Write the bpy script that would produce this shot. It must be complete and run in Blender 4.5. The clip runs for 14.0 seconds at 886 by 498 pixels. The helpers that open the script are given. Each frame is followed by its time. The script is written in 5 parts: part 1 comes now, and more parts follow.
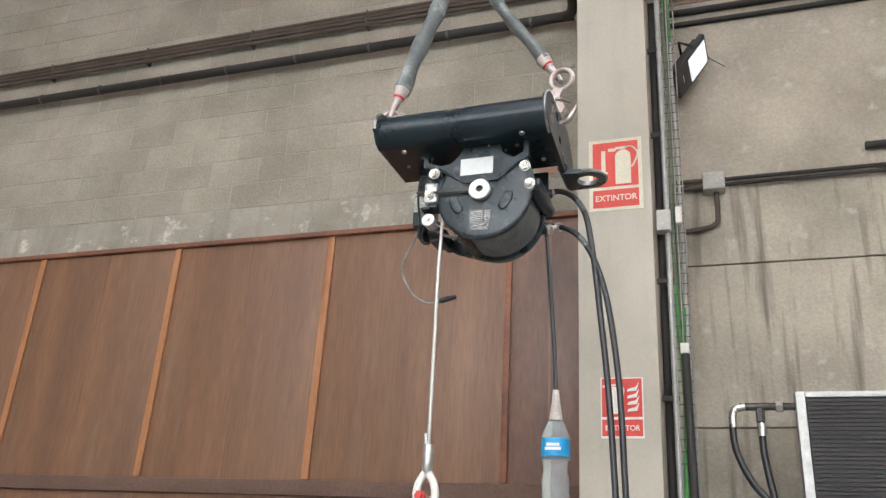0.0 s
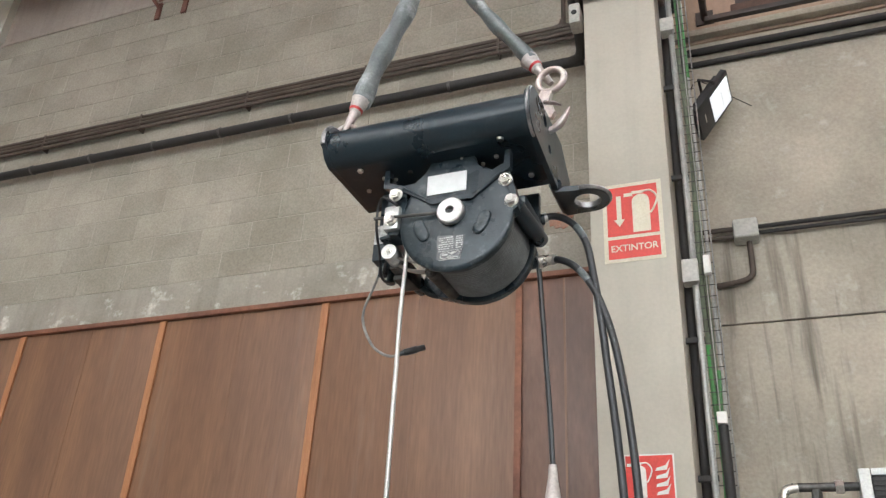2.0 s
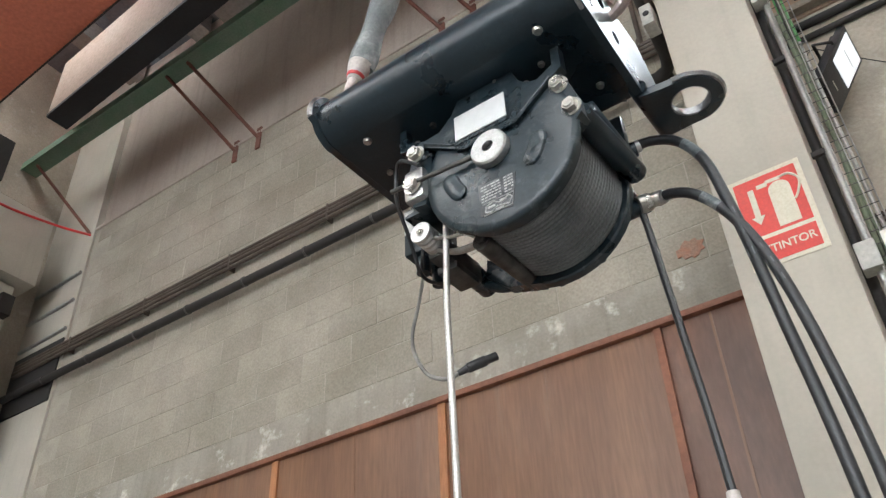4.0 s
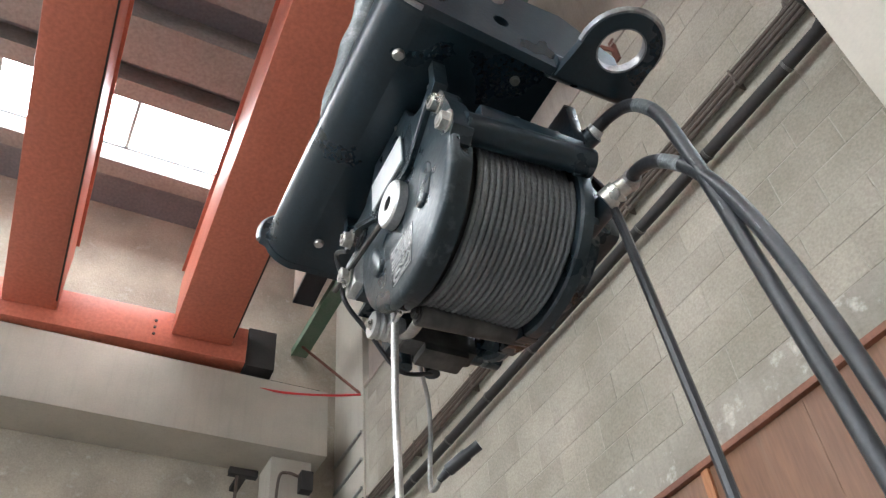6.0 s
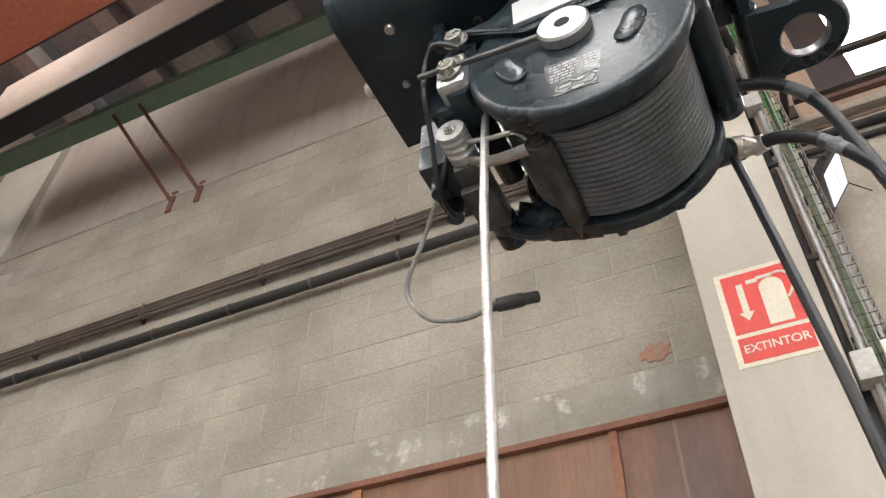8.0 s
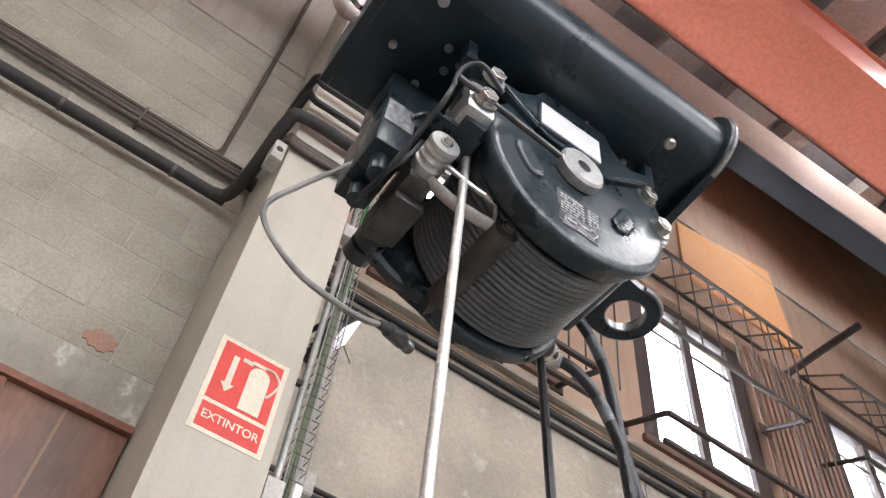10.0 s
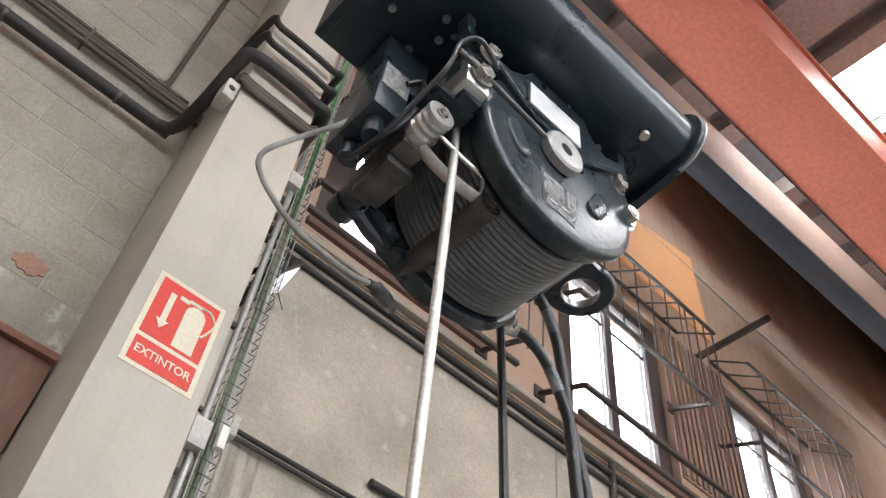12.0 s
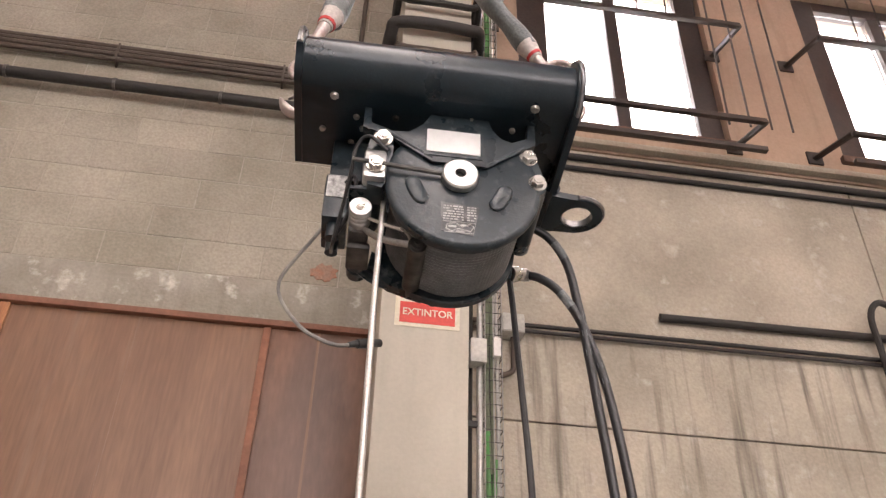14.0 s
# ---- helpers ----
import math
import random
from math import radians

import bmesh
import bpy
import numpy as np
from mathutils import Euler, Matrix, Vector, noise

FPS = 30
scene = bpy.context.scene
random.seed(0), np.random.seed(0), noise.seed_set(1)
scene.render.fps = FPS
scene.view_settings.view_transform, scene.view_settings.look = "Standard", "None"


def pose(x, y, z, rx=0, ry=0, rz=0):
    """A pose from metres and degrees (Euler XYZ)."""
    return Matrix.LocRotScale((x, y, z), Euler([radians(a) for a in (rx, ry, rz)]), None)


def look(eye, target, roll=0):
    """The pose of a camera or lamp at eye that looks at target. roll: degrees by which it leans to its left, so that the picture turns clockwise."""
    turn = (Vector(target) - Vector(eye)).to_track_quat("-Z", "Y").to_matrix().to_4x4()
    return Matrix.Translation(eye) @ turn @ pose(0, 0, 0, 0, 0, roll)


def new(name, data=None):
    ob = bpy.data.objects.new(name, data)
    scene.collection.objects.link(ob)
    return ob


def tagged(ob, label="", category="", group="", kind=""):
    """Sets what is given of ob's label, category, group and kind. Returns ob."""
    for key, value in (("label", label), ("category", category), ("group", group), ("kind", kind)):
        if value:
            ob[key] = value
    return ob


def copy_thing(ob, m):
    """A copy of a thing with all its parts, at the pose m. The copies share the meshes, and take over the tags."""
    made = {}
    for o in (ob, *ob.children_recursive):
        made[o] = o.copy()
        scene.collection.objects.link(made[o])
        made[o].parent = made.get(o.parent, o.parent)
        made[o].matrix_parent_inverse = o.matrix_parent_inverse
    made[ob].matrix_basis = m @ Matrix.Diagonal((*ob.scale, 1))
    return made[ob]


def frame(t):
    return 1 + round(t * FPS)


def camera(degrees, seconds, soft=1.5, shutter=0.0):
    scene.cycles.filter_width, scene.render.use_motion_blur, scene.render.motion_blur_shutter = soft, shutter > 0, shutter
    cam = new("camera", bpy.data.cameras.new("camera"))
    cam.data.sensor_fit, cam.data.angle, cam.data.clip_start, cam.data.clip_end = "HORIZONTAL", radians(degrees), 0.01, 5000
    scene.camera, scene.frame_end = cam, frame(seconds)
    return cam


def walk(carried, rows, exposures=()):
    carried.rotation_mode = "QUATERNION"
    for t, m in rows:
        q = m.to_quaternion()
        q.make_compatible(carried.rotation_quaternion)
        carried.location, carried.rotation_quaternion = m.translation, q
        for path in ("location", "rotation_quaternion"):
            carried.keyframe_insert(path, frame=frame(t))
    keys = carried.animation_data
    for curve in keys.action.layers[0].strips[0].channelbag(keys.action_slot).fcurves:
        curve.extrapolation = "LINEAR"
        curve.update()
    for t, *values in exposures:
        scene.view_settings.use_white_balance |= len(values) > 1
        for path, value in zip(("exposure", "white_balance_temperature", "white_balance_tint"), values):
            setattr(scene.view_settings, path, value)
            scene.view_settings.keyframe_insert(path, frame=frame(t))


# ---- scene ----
cam = camera(56.29, 14.0, soft=1.35, shutter=0.0)
PATH = [
    (0, (0.094, -0.142, 1.528), (-0.531, 1.601, 2.283), 3.53),
    (0.5, (0.154, -0.034, 1.551), (-0.486, 1.705, 2.305), 4.31),
    (1, (0.105, 0.132, 1.575), (-0.544, 1.853, 2.361), 4.75),
    (1.5, (0.064, 0.257, 1.605), (-0.602, 1.914, 2.505), 4.59),
    (2, (0.079, 0.39, 1.623), (-0.596, 2.025, 2.558), 3.5),
    (2.5, (0.096, 0.512, 1.638), (-0.589, 2.116, 2.616), 3.35),
    (3, (0.007, 0.658, 1.631), (-0.714, 2.204, 2.676), 4.55),
    (3.5, (-0.112, 0.855, 1.662), (-0.842, 2.342, 2.782), 2.18),
    (4, (-0.082, 1.089, 1.687), (-0.966, 2.427, 2.882), -2.68),
    (4.2, (-0.041, 1.187, 1.709), (-1.04, 2.423, 2.924), -1.78),
    (6.3, (0.123, 1.617, 1.784), (-1.095, 2.353, 3.189), -6.42),
    (6.5, (0.083, 1.575, 1.762), (-1.085, 2.369, 3.178), -5.81),
    (7, (-0.073, 1.49, 1.747), (-1.103, 2.479, 3.147), -1.01),
    (7.5, (-0.247, 1.398, 1.725), (-1.01, 2.6, 3.129), 0.49),
    (8, (-0.452, 1.429, 1.692), (-1.07, 2.683, 3.123), 1.64),
    (8.5, (-0.623, 1.464, 1.698), (-0.876, 2.801, 3.164), 4.7),
    (9, (-0.864, 1.481, 1.712), (-0.603, 2.736, 3.247), 5.82),
    (9.2, (-0.897, 1.493, 1.711), (-0.527, 2.673, 3.283), 6.78),
    (11.3, (-1.033, 1.606, 1.717), (-0.3, 2.623, 3.276), 8.91),
    (11.5, (-1.039, 1.607, 1.69), (-0.299, 2.602, 3.259), 9.16),
    (12, (-1.035, 1.564, 1.684), (-0.236, 2.589, 3.204), 7.68),
    (12.5, (-0.963, 1.402, 1.658), (-0.231, 2.613, 3.071), 3.48),
    (13, (-0.878, 1.198, 1.658), (-0.412, 2.592, 3.015), 3.15),
    (13.5, (-0.847, 1.009, 1.636), (-0.488, 2.516, 2.9), 2.81),
    (14, (-0.733, 0.82, 1.622), (-0.517, 2.427, 2.793), 1.77),
]
EXPOSURES = [(0.0, 0.2, 6200, 10), (3.0, 0.2, 6150, 9), (4.2, 0.22, 6100, 9), (6.5, 0.45, 5900, 9), (7.5, 0.37, 6500, 11), (8.5, 0.45, 6300, 14), (9.0, 0.52, 6200, 16), (12.0, 0.37, 6150, 12), (13.0, 0.33, 6800, 20), (14.0, 0.2, 7150, 24)]
walk(cam, [(t, look(e, g, r)) for t, e, g, r in PATH], EXPOSURES)

# ---- light: overcast sky through roof lights and windows ----
world = bpy.data.worlds.new("sky")
scene.world = world
world.use_nodes = True
wn = world.node_tree.nodes
sky = wn.new("ShaderNodeTexSky")
sky.sky_type = "NISHITA"
sky.sun_disc = False
sky.sun_elevation, sky.sun_rotation = radians(50), radians(200)
wn["Background"].inputs[1].default_value = 0.1
world.node_tree.links.new(sky.outputs[0], wn["Background"].inputs[0])
sun = new("sun", bpy.data.lights.new("sun", "SUN"))
sun.data.energy, sun.data.angle, sun.data.color = 0.8, radians(12), (1.0, 0.95, 0.88)
sun.matrix_world = look((0, -10, 20), (3, 0, 0))

ROOF_Z = 9.0
HALL = (-6.9, 10.0, -13.0, 4.24)      # x0, x1, y0, y1


SKYLIGHTS = (-5.62, -0.8, 4.02, 8.8)


# ---- materials ----
def material(name, colour, rough=0.6, metal=0.0, second=None, scale=6.0, amount=0.5, grain=60.0, bump=0.1, bump_size=0.02, stretch=(1, 1, 1), random_tint=0.0, spots=0.0, spot_colour=(0.02, 0.02, 0.02), spot_scale=3.0, streak=0.0, streak_top=None, speckle=0.35):
    """A surface with colour varied at two scales, fine relief and, where asked for, stains and streaks."""
    m = bpy.data.materials.new(name)
    m.use_nodes = True
    n, l = m.node_tree.nodes, m.node_tree.links
    b = n["Principled BSDF"]
    co = n.new("ShaderNodeTexCoord")
    geo = n.new("ShaderNodeNewGeometry")
    mp = n.new("ShaderNodeMapping")
    mp.inputs["Scale"].default_value = stretch
    l.new(geo.outputs["Position"], mp.inputs[0])
    big, fine = n.new("ShaderNodeTexNoise"), n.new("ShaderNodeTexNoise")
    big.inputs["Scale"].default_value, big.inputs["Detail"].default_value = scale, 6
    fine.inputs["Scale"].default_value, fine.inputs["Detail"].default_value = grain, 4
    l.new(mp.outputs[0], big.inputs[0])
    l.new(mp.outputs[0], fine.inputs[0])
    second = second or tuple(c * 0.7 for c in colour)
    ramp = n.new("ShaderNodeMapRange")
    ramp.inputs[1].default_value, ramp.inputs[2].default_value = 0.35, 0.65
    ramp.inputs[3].default_value, ramp.inputs[4].default_value = 0.0, amount
    l.new(big.outputs[0], ramp.inputs[0])
    mix = n.new("ShaderNodeMix")
    mix.data_type = "RGBA"
    mix.inputs["A"].default_value, mix.inputs["B"].default_value = (*colour, 1), (*second, 1)
    l.new(ramp.outputs[0], mix.inputs["Factor"])
    out = mix.outputs["Result"]
    gm = n.new("ShaderNodeMix")
    gm.data_type, gm.blend_type = "RGBA", "OVERLAY"
    gm.inputs["Factor"].default_value = speckle
    l.new(out, gm.inputs["A"])
    l.new(fine.outputs[0], gm.inputs["B"])
    out = gm.outputs["Result"]
    if spots:
        sp = n.new("ShaderNodeTexNoise")
        sp.inputs["Scale"].default_value, sp.inputs["Detail"].default_value, sp.inputs["Roughness"].default_value = spot_scale, 9, 0.65
        l.new(mp.outputs[0], sp.inputs[0])
        sr = n.new("ShaderNodeMapRange")
        sr.inputs[1].default_value, sr.inputs[2].default_value, sr.inputs[4].default_value = 0.56, 0.72, spots
        l.new(sp.outputs[0], sr.inputs[0])
        sm = n.new("ShaderNodeMix")
        sm.data_type = "RGBA"
        sm.inputs["B"].default_value = (*spot_colour, 1)
        l.new(sr.outputs[0], sm.inputs["Factor"])
        l.new(out, sm.inputs["A"])
        out = sm.outputs["Result"]
    if streak:
        st = n.new("ShaderNodeTexNoise")
        st.inputs["Scale"].default_value, st.inputs["Detail"].default_value = 1.0, 6
        sv = n.new("ShaderNodeMapping")
        sv.inputs["Scale"].default_value = (20, 20, 1.3)
        l.new(geo.outputs["Position"], sv.inputs[0])
        l.new(sv.outputs[0], st.inputs[0])
        sr = n.new("ShaderNodeMapRange")
        sr.inputs[1].default_value, sr.inputs[2].default_value, sr.inputs[4].default_value = 0.52, 0.72, streak
        l.new(st.outputs[0], sr.inputs[0])
        sm = n.new("ShaderNodeMix")
        sm.data_type = "RGBA"
        sm.inputs["B"].default_value = (*[c * 0.35 for c in colour], 1)
        drip = sr.outputs[0]
        if streak_top:
            sx, cut, cm = n.new("ShaderNodeSeparateXYZ"), n.new("ShaderNodeMapRange"), n.new("ShaderNodeMath")
            l.new(geo.outputs["Position"], sx.inputs[0])
            cut.inputs[1].default_value, cut.inputs[2].default_value = streak_top, streak_top - 0.03
            l.new(sx.outputs[2], cut.inputs[0])
            cm.operation = "MULTIPLY"
            l.new(drip, cm.inputs[0])
            l.new(cut.outputs[0], cm.inputs[1])
            drip = cm.outputs[0]
        l.new(drip, sm.inputs["Factor"])
        l.new(out, sm.inputs["A"])
        out = sm.outputs["Result"]
    if random_tint:
        info = n.new("ShaderNodeObjectInfo")
        hsv = n.new("ShaderNodeHueSaturation")
        rr = n.new("ShaderNodeMapRange")
        rr.inputs[3].default_value, rr.inputs[4].default_value = 1 - random_tint, 1 + random_tint
        l.new(info.outputs["Random"], rr.inputs[0])
        l.new(rr.outputs[0], hsv.inputs["Value"])
        l.new(out, hsv.inputs["Color"])
        out = hsv.outputs["Color"]
    l.new(out, b.inputs["Base Color"])
    rm = n.new("ShaderNodeMapRange")
    rm.inputs[3].default_value, rm.inputs[4].default_value = max(rough - 0.12, 0.03), min(rough + 0.12, 1)
    l.new(big.outputs[0], rm.inputs[0])
    l.new(rm.outputs[0], b.inputs["Roughness"])
    b.inputs["Metallic"].default_value = metal
    if bump:
        bp = n.new("ShaderNodeBump")
        bp.inputs["Strength"].default_value, bp.inputs["Distance"].default_value = bump, bump_size
        l.new(fine.outputs[0], bp.inputs["Height"])
        l.new(bp.outputs[0], b.inputs["Normal"])
    return m


def glowing(name, colour, strength):
    m = bpy.data.materials.new(name)
    m.use_nodes = True
    b = m.node_tree.nodes["Principled BSDF"]
    b.inputs["Base Color"].default_value = (*colour, 1)
    b.inputs["Emission Color"].default_value = (*colour, 1)
    b.inputs["Emission Strength"].default_value = strength
    return m


def glass(name):
    m = bpy.data.materials.new(name)
    m.use_nodes = True
    n, l = m.node_tree.nodes, m.node_tree.links
    b = n["Principled BSDF"]
    b.inputs["Transmission Weight"].default_value = 1.0
    b.inputs["Roughness"].default_value = 0.05
    b.inputs["IOR"].default_value = 1.2
    b.inputs["Base Color"].default_value = (0.9, 0.95, 0.97, 1)
    return m


BLOCK = material("concrete_block", (0.385, 0.35, 0.29), 0.9, second=(0.275, 0.25, 0.2), scale=1.6, amount=0.9, speckle=0.32, grain=70, bump=0.45, bump_size=0.007, random_tint=0.075, spots=0.4, spot_colour=(0.22, 0.2, 0.155), spot_scale=0.9)
MORTAR = material("mortar", (0.41, 0.375, 0.315), 0.95, scale=5, grain=120, bump=0.4, bump_size=0.005)
LINTEL = material("stained_lintel", (0.36, 0.33, 0.28), 0.9, second=(0.25, 0.23, 0.19), scale=3, amount=0.9, grain=60, bump=0.4, bump_size=0.008, spots=0.85, spot_colour=(0.74, 0.72, 0.67), spot_scale=6.5, streak=0.25, speckle=0.2)
CONCRETE = material("wall_concrete", (0.45, 0.4, 0.325), 0.85, second=(0.29, 0.258, 0.21), scale=2.0, amount=0.85, grain=60, bump=0.5, bump_size=0.007, spots=0.7, spot_colour=(0.54, 0.51, 0.455), spot_scale=8, streak=1.0, streak_top=3.78, speckle=0.24)
PLASTER = material("upper_plaster", (0.46, 0.335, 0.25), 0.9, speckle=0.15, second=(0.36, 0.25, 0.18), scale=1.2, amount=0.8, grain=50, bump=0.2, bump_size=0.005, streak=0.25)
PILLAR = material("pillar_concrete", (0.50, 0.465, 0.395), 0.8, second=(0.41, 0.38, 0.32), scale=2.0, amount=0.7, grain=60, bump=0.18, bump_size=0.004, spots=0.2, spot_colour=(0.36, 0.335, 0.29), spot_scale=3, speckle=0.08, streak=0.1)
BOARD = material("brown_board", (0.228, 0.12, 0.068), 0.48, second=(0.165, 0.087, 0.054), scale=1.6, amount=0.9, grain=24, bump=0.05, stretch=(3, 1, 0.25), spots=0.4, spot_colour=(0.27, 0.19, 0.145), spot_scale=2.2)
STAINED = material("stained_board", (0.195, 0.1, 0.066), 0.42, second=(0.12, 0.068, 0.05), scale=1.9, amount=1.0, grain=24, bump=0.05, stretch=(2, 1, 0.5), spots=0.6, spot_colour=(0.06, 0.04, 0.035), spot_scale=2.6)
BATTEN = material("pine_batten", (0.42, 0.19, 0.085), 0.6, second=(0.3, 0.12, 0.05), scale=5, grain=60, bump=0.08, stretch=(3, 1, 0.3), spots=0.5, spot_colour=(0.1, 0.05, 0.03), spot_scale=6)
TRIM = material("trim_timber", (0.25, 0.1, 0.055), 0.65, second=(0.14, 0.06, 0.04), scale=3, amount=0.9, grain=40, bump=0.1)
BEAM = material("beam_concrete", (0.32, 0.255, 0.21), 0.85, second=(0.27, 0.2, 0.16), scale=1.5, grain=30, bump=0.1)
DARKWOOD = material("dark_timber", (0.13, 0.075, 0.055), 0.75, scale=4, grain=50, bump=0.15)
BLACK = material("black_paint", (0.006, 0.016, 0.024), 0.3, second=(0.011, 0.025, 0.035), scale=9, amount=0.8, grain=180, bump=0.12, bump_size=0.002, spots=0.35, spot_colour=(0.07, 0.075, 0.08), spot_scale=16)
CAST = material("black_casting", (0.011, 0.021, 0.028), 0.29, second=(0.024, 0.038, 0.047), scale=14, amount=0.8, grain=110, bump=0.3, bump_size=0.002, spots=0.7, spot_colour=(0.13, 0.15, 0.15), spot_scale=26)
WORN = material("worn_steel_edge", (0.42, 0.42, 0.42), 0.35, 0.8, second=(0.12, 0.12, 0.13), scale=30, amount=0.9, grain=200, bump=0.1)
ZINC = material("zinc_plated", (0.62, 0.6, 0.56), 0.3, 0.9, second=(0.4, 0.38, 0.34), scale=40, amount=0.7, grain=200, bump=0.05)
ALU = material("bare_aluminium", (0.62, 0.62, 0.61), 0.36, 0.85, second=(0.36, 0.36, 0.35), scale=40, grain=260, bump=0.08)
DIRTYSTEEL = material("oily_steel", (0.13, 0.125, 0.115), 0.5, 0.6, second=(0.05, 0.05, 0.05), scale=25, amount=0.9, grain=200, bump=0.15, bump_size=0.002)
RUBBER = material("black_rubber", (0.018, 0.019, 0.021), 0.36, second=(0.04, 0.042, 0.045), scale=12, amount=0.6, grain=150, bump=0.06)
FABRIC = material("grey_sleeve", (0.16, 0.18, 0.18), 0.45, second=(0.08, 0.09, 0.095), scale=14, amount=0.9, grain=160, bump=0.4, bump_size=0.005, spots=0.8, spot_colour=(0.5, 0.52, 0.52), spot_scale=9)
TAPE = material("white_tape", (0.55, 0.5, 0.47), 0.5, second=(0.34, 0.28, 0.26), scale=40, grain=150, bump=0.3, bump_size=0.003)
REDPAINT = material("red_paint", (0.58, 0.035, 0.035), 0.4, second=(0.45, 0.03, 0.03), scale=30, grain=160, bump=0.08)
HOOKMETAL = material("worn_hook", (0.52, 0.47, 0.45), 0.4, 0.6, second=(0.3, 0.2, 0.18), scale=25, amount=0.6, grain=150, bump=0.1)
SIGNRED = material("sign_red", (0.62, 0.045, 0.03), 0.45, second=(0.55, 0.04, 0.03), scale=12, grain=100, bump=0.02)
SIGNWHITE = material("sign_cream", (0.66, 0.61, 0.48), 0.5, second=(0.58, 0.53, 0.42), scale=10, grain=100, bump=0.02)
PURE = material("sign_white", (0.74, 0.72, 0.68), 0.5, scale=10, amount=0.2, grain=100, bump=0.02)
LABEL = material("aluminium_label", (0.5, 0.5, 0.49), 0.35, 0.4, second=(0.12, 0.12, 0.12), scale=70, amount=0.9, grain=200, bump=0.1)
ORANGE = material("crane_orange", (0.57, 0.17, 0.105), 0.45, second=(0.5, 0.145, 0.09), scale=1.5, grain=30, bump=0.03)
GREEN = material("green_paint", (0.12, 0.21, 0.14), 0.7, second=(0.22, 0.24, 0.2), scale=6, grain=60, bump=0.1)
CABLEGREEN = material("green_cable", (0.055, 0.27, 0.06), 0.5, second=(0.08, 0.16, 0.07), amount=0.8, scale=4, grain=60, bump=0.02)
GALV = material("galvanised", (0.45, 0.45, 0.43), 0.45, 0.7, second=(0.28, 0.28, 0.27), scale=18, grain=120, bump=0.06)
DARKPIPE = material("dark_pipe", (0.018, 0.017, 0.017), 0.65, second=(0.04, 0.035, 0.03), scale=8, grain=80, bump=0.08)
CONDUIT = material("brown_conduit", (0.095, 0.072, 0.056), 0.65, second=(0.05, 0.038, 0.03), scale=6, grain=60, bump=0.08)
RAIL = material("dark_rail", (0.035, 0.03, 0.028), 0.6, second=(0.08, 0.05, 0.035), scale=8, grain=60, bump=0.1)
BOX = material("grey_plastic", (0.48, 0.47, 0.43), 0.55, second=(0.36, 0.35, 0.32), scale=14, grain=60, bump=0.04)
WHITEBOX = material("white_plate", (0.74, 0.75, 0.75), 0.4, second=(0.66, 0.67, 0.67), scale=14, amount=0.3, grain=60, bump=0.02)
RUST = material("rusty_strut", (0.16, 0.06, 0.04), 0.75, second=(0.09, 0.04, 0.03), scale=10, grain=60, bump=0.2)
ROOFGREY = material("roof_concrete", (0.26, 0.245, 0.225), 0.85, second=(0.19, 0.18, 0.165), scale=1.5, grain=30, bump=0.1)
ROOFDARK = material("roof_sheet", (0.16, 0.165, 0.175), 0.7, second=(0.11, 0.115, 0.125), scale=2, grain=30, bump=0.1)
FLOOR = material("hall_floor", (0.24, 0.235, 0.225), 0.6, second=(0.18, 0.175, 0.165), scale=0.8, grain=20, bump=0.05, spots=0.3, spot_scale=1.2, spot_colour=(0.08, 0.08, 0.08))
FINS = material("radiator_core", (0.03, 0.027, 0.027), 0.6, second=(0.05, 0.045, 0.045), scale=20, grain=150, bump=0.2)
PLASTIC = material("clear_plastic", (0.75, 0.79, 0.8), 0.12, second=(0.6, 0.63, 0.63), scale=20, grain=40, bump=0.3, bump_size=0.004)
PLASTIC.node_tree.nodes["Principled BSDF"].inputs["Transmission Weight"].default_value = 0.8
PLASTIC.node_tree.nodes["Principled BSDF"].inputs["IOR"].default_value = 1.12
BLUELABEL = material("blue_label", (0.02, 0.28, 0.6), 0.4, second=(0.03, 0.36, 0.62), scale=14, grain=80, bump=0.02)
SHUTTER = material("brown_shutter", (0.26, 0.17, 0.125), 0.6, second=(0.19, 0.12, 0.09), scale=4, grain=50, bump=0.1)
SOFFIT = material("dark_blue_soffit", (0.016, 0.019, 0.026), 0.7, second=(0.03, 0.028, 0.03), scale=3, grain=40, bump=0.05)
DUSTY = material("dusty_cable", (0.13, 0.16, 0.1), 0.7, second=(0.1, 0.1, 0.08), scale=6, grain=60, bump=0.02)
NORTHTOP = material("upper_block_paint", (0.41, 0.35, 0.3), 0.9, second=(0.32, 0.27, 0.23), scale=1.2, amount=0.9, grain=50, bump=0.2, bump_size=0.005, streak=0.2, speckle=0.15)
FRAMEDARK = material("dark_window_frame", (0.045, 0.035, 0.033), 0.55, second=(0.08, 0.055, 0.045), scale=6, grain=50, bump=0.1)
WIRE = material("pale_wire", (0.34, 0.33, 0.3), 0.5, second=(0.1, 0.1, 0.1), scale=14, amount=0.7, grain=80, bump=0.03)
BRICKRED = material("red_patch", (0.36, 0.15, 0.095), 0.9, second=(0.3, 0.22, 0.17), amount=0.7, scale=18, grain=90, bump=0.2)
CHIPPED = material("scraped_paint", (0.36, 0.36, 0.33), 0.6, second=(0.2, 0.2, 0.19), scale=60, amount=0.9, grain=150, bump=0.1, bump_size=0.001)
CLEARFILM = material("sticker_film", (0.06, 0.064, 0.068), 0.2, second=(0.17, 0.175, 0.18), scale=60, amount=0.8, grain=200, bump=0.2, bump_size=0.001)
STICKERWHITE = material("sticker_print", (0.55, 0.55, 0.54), 0.35, second=(0.25, 0.25, 0.25), scale=80, amount=0.8, grain=150, bump=0)
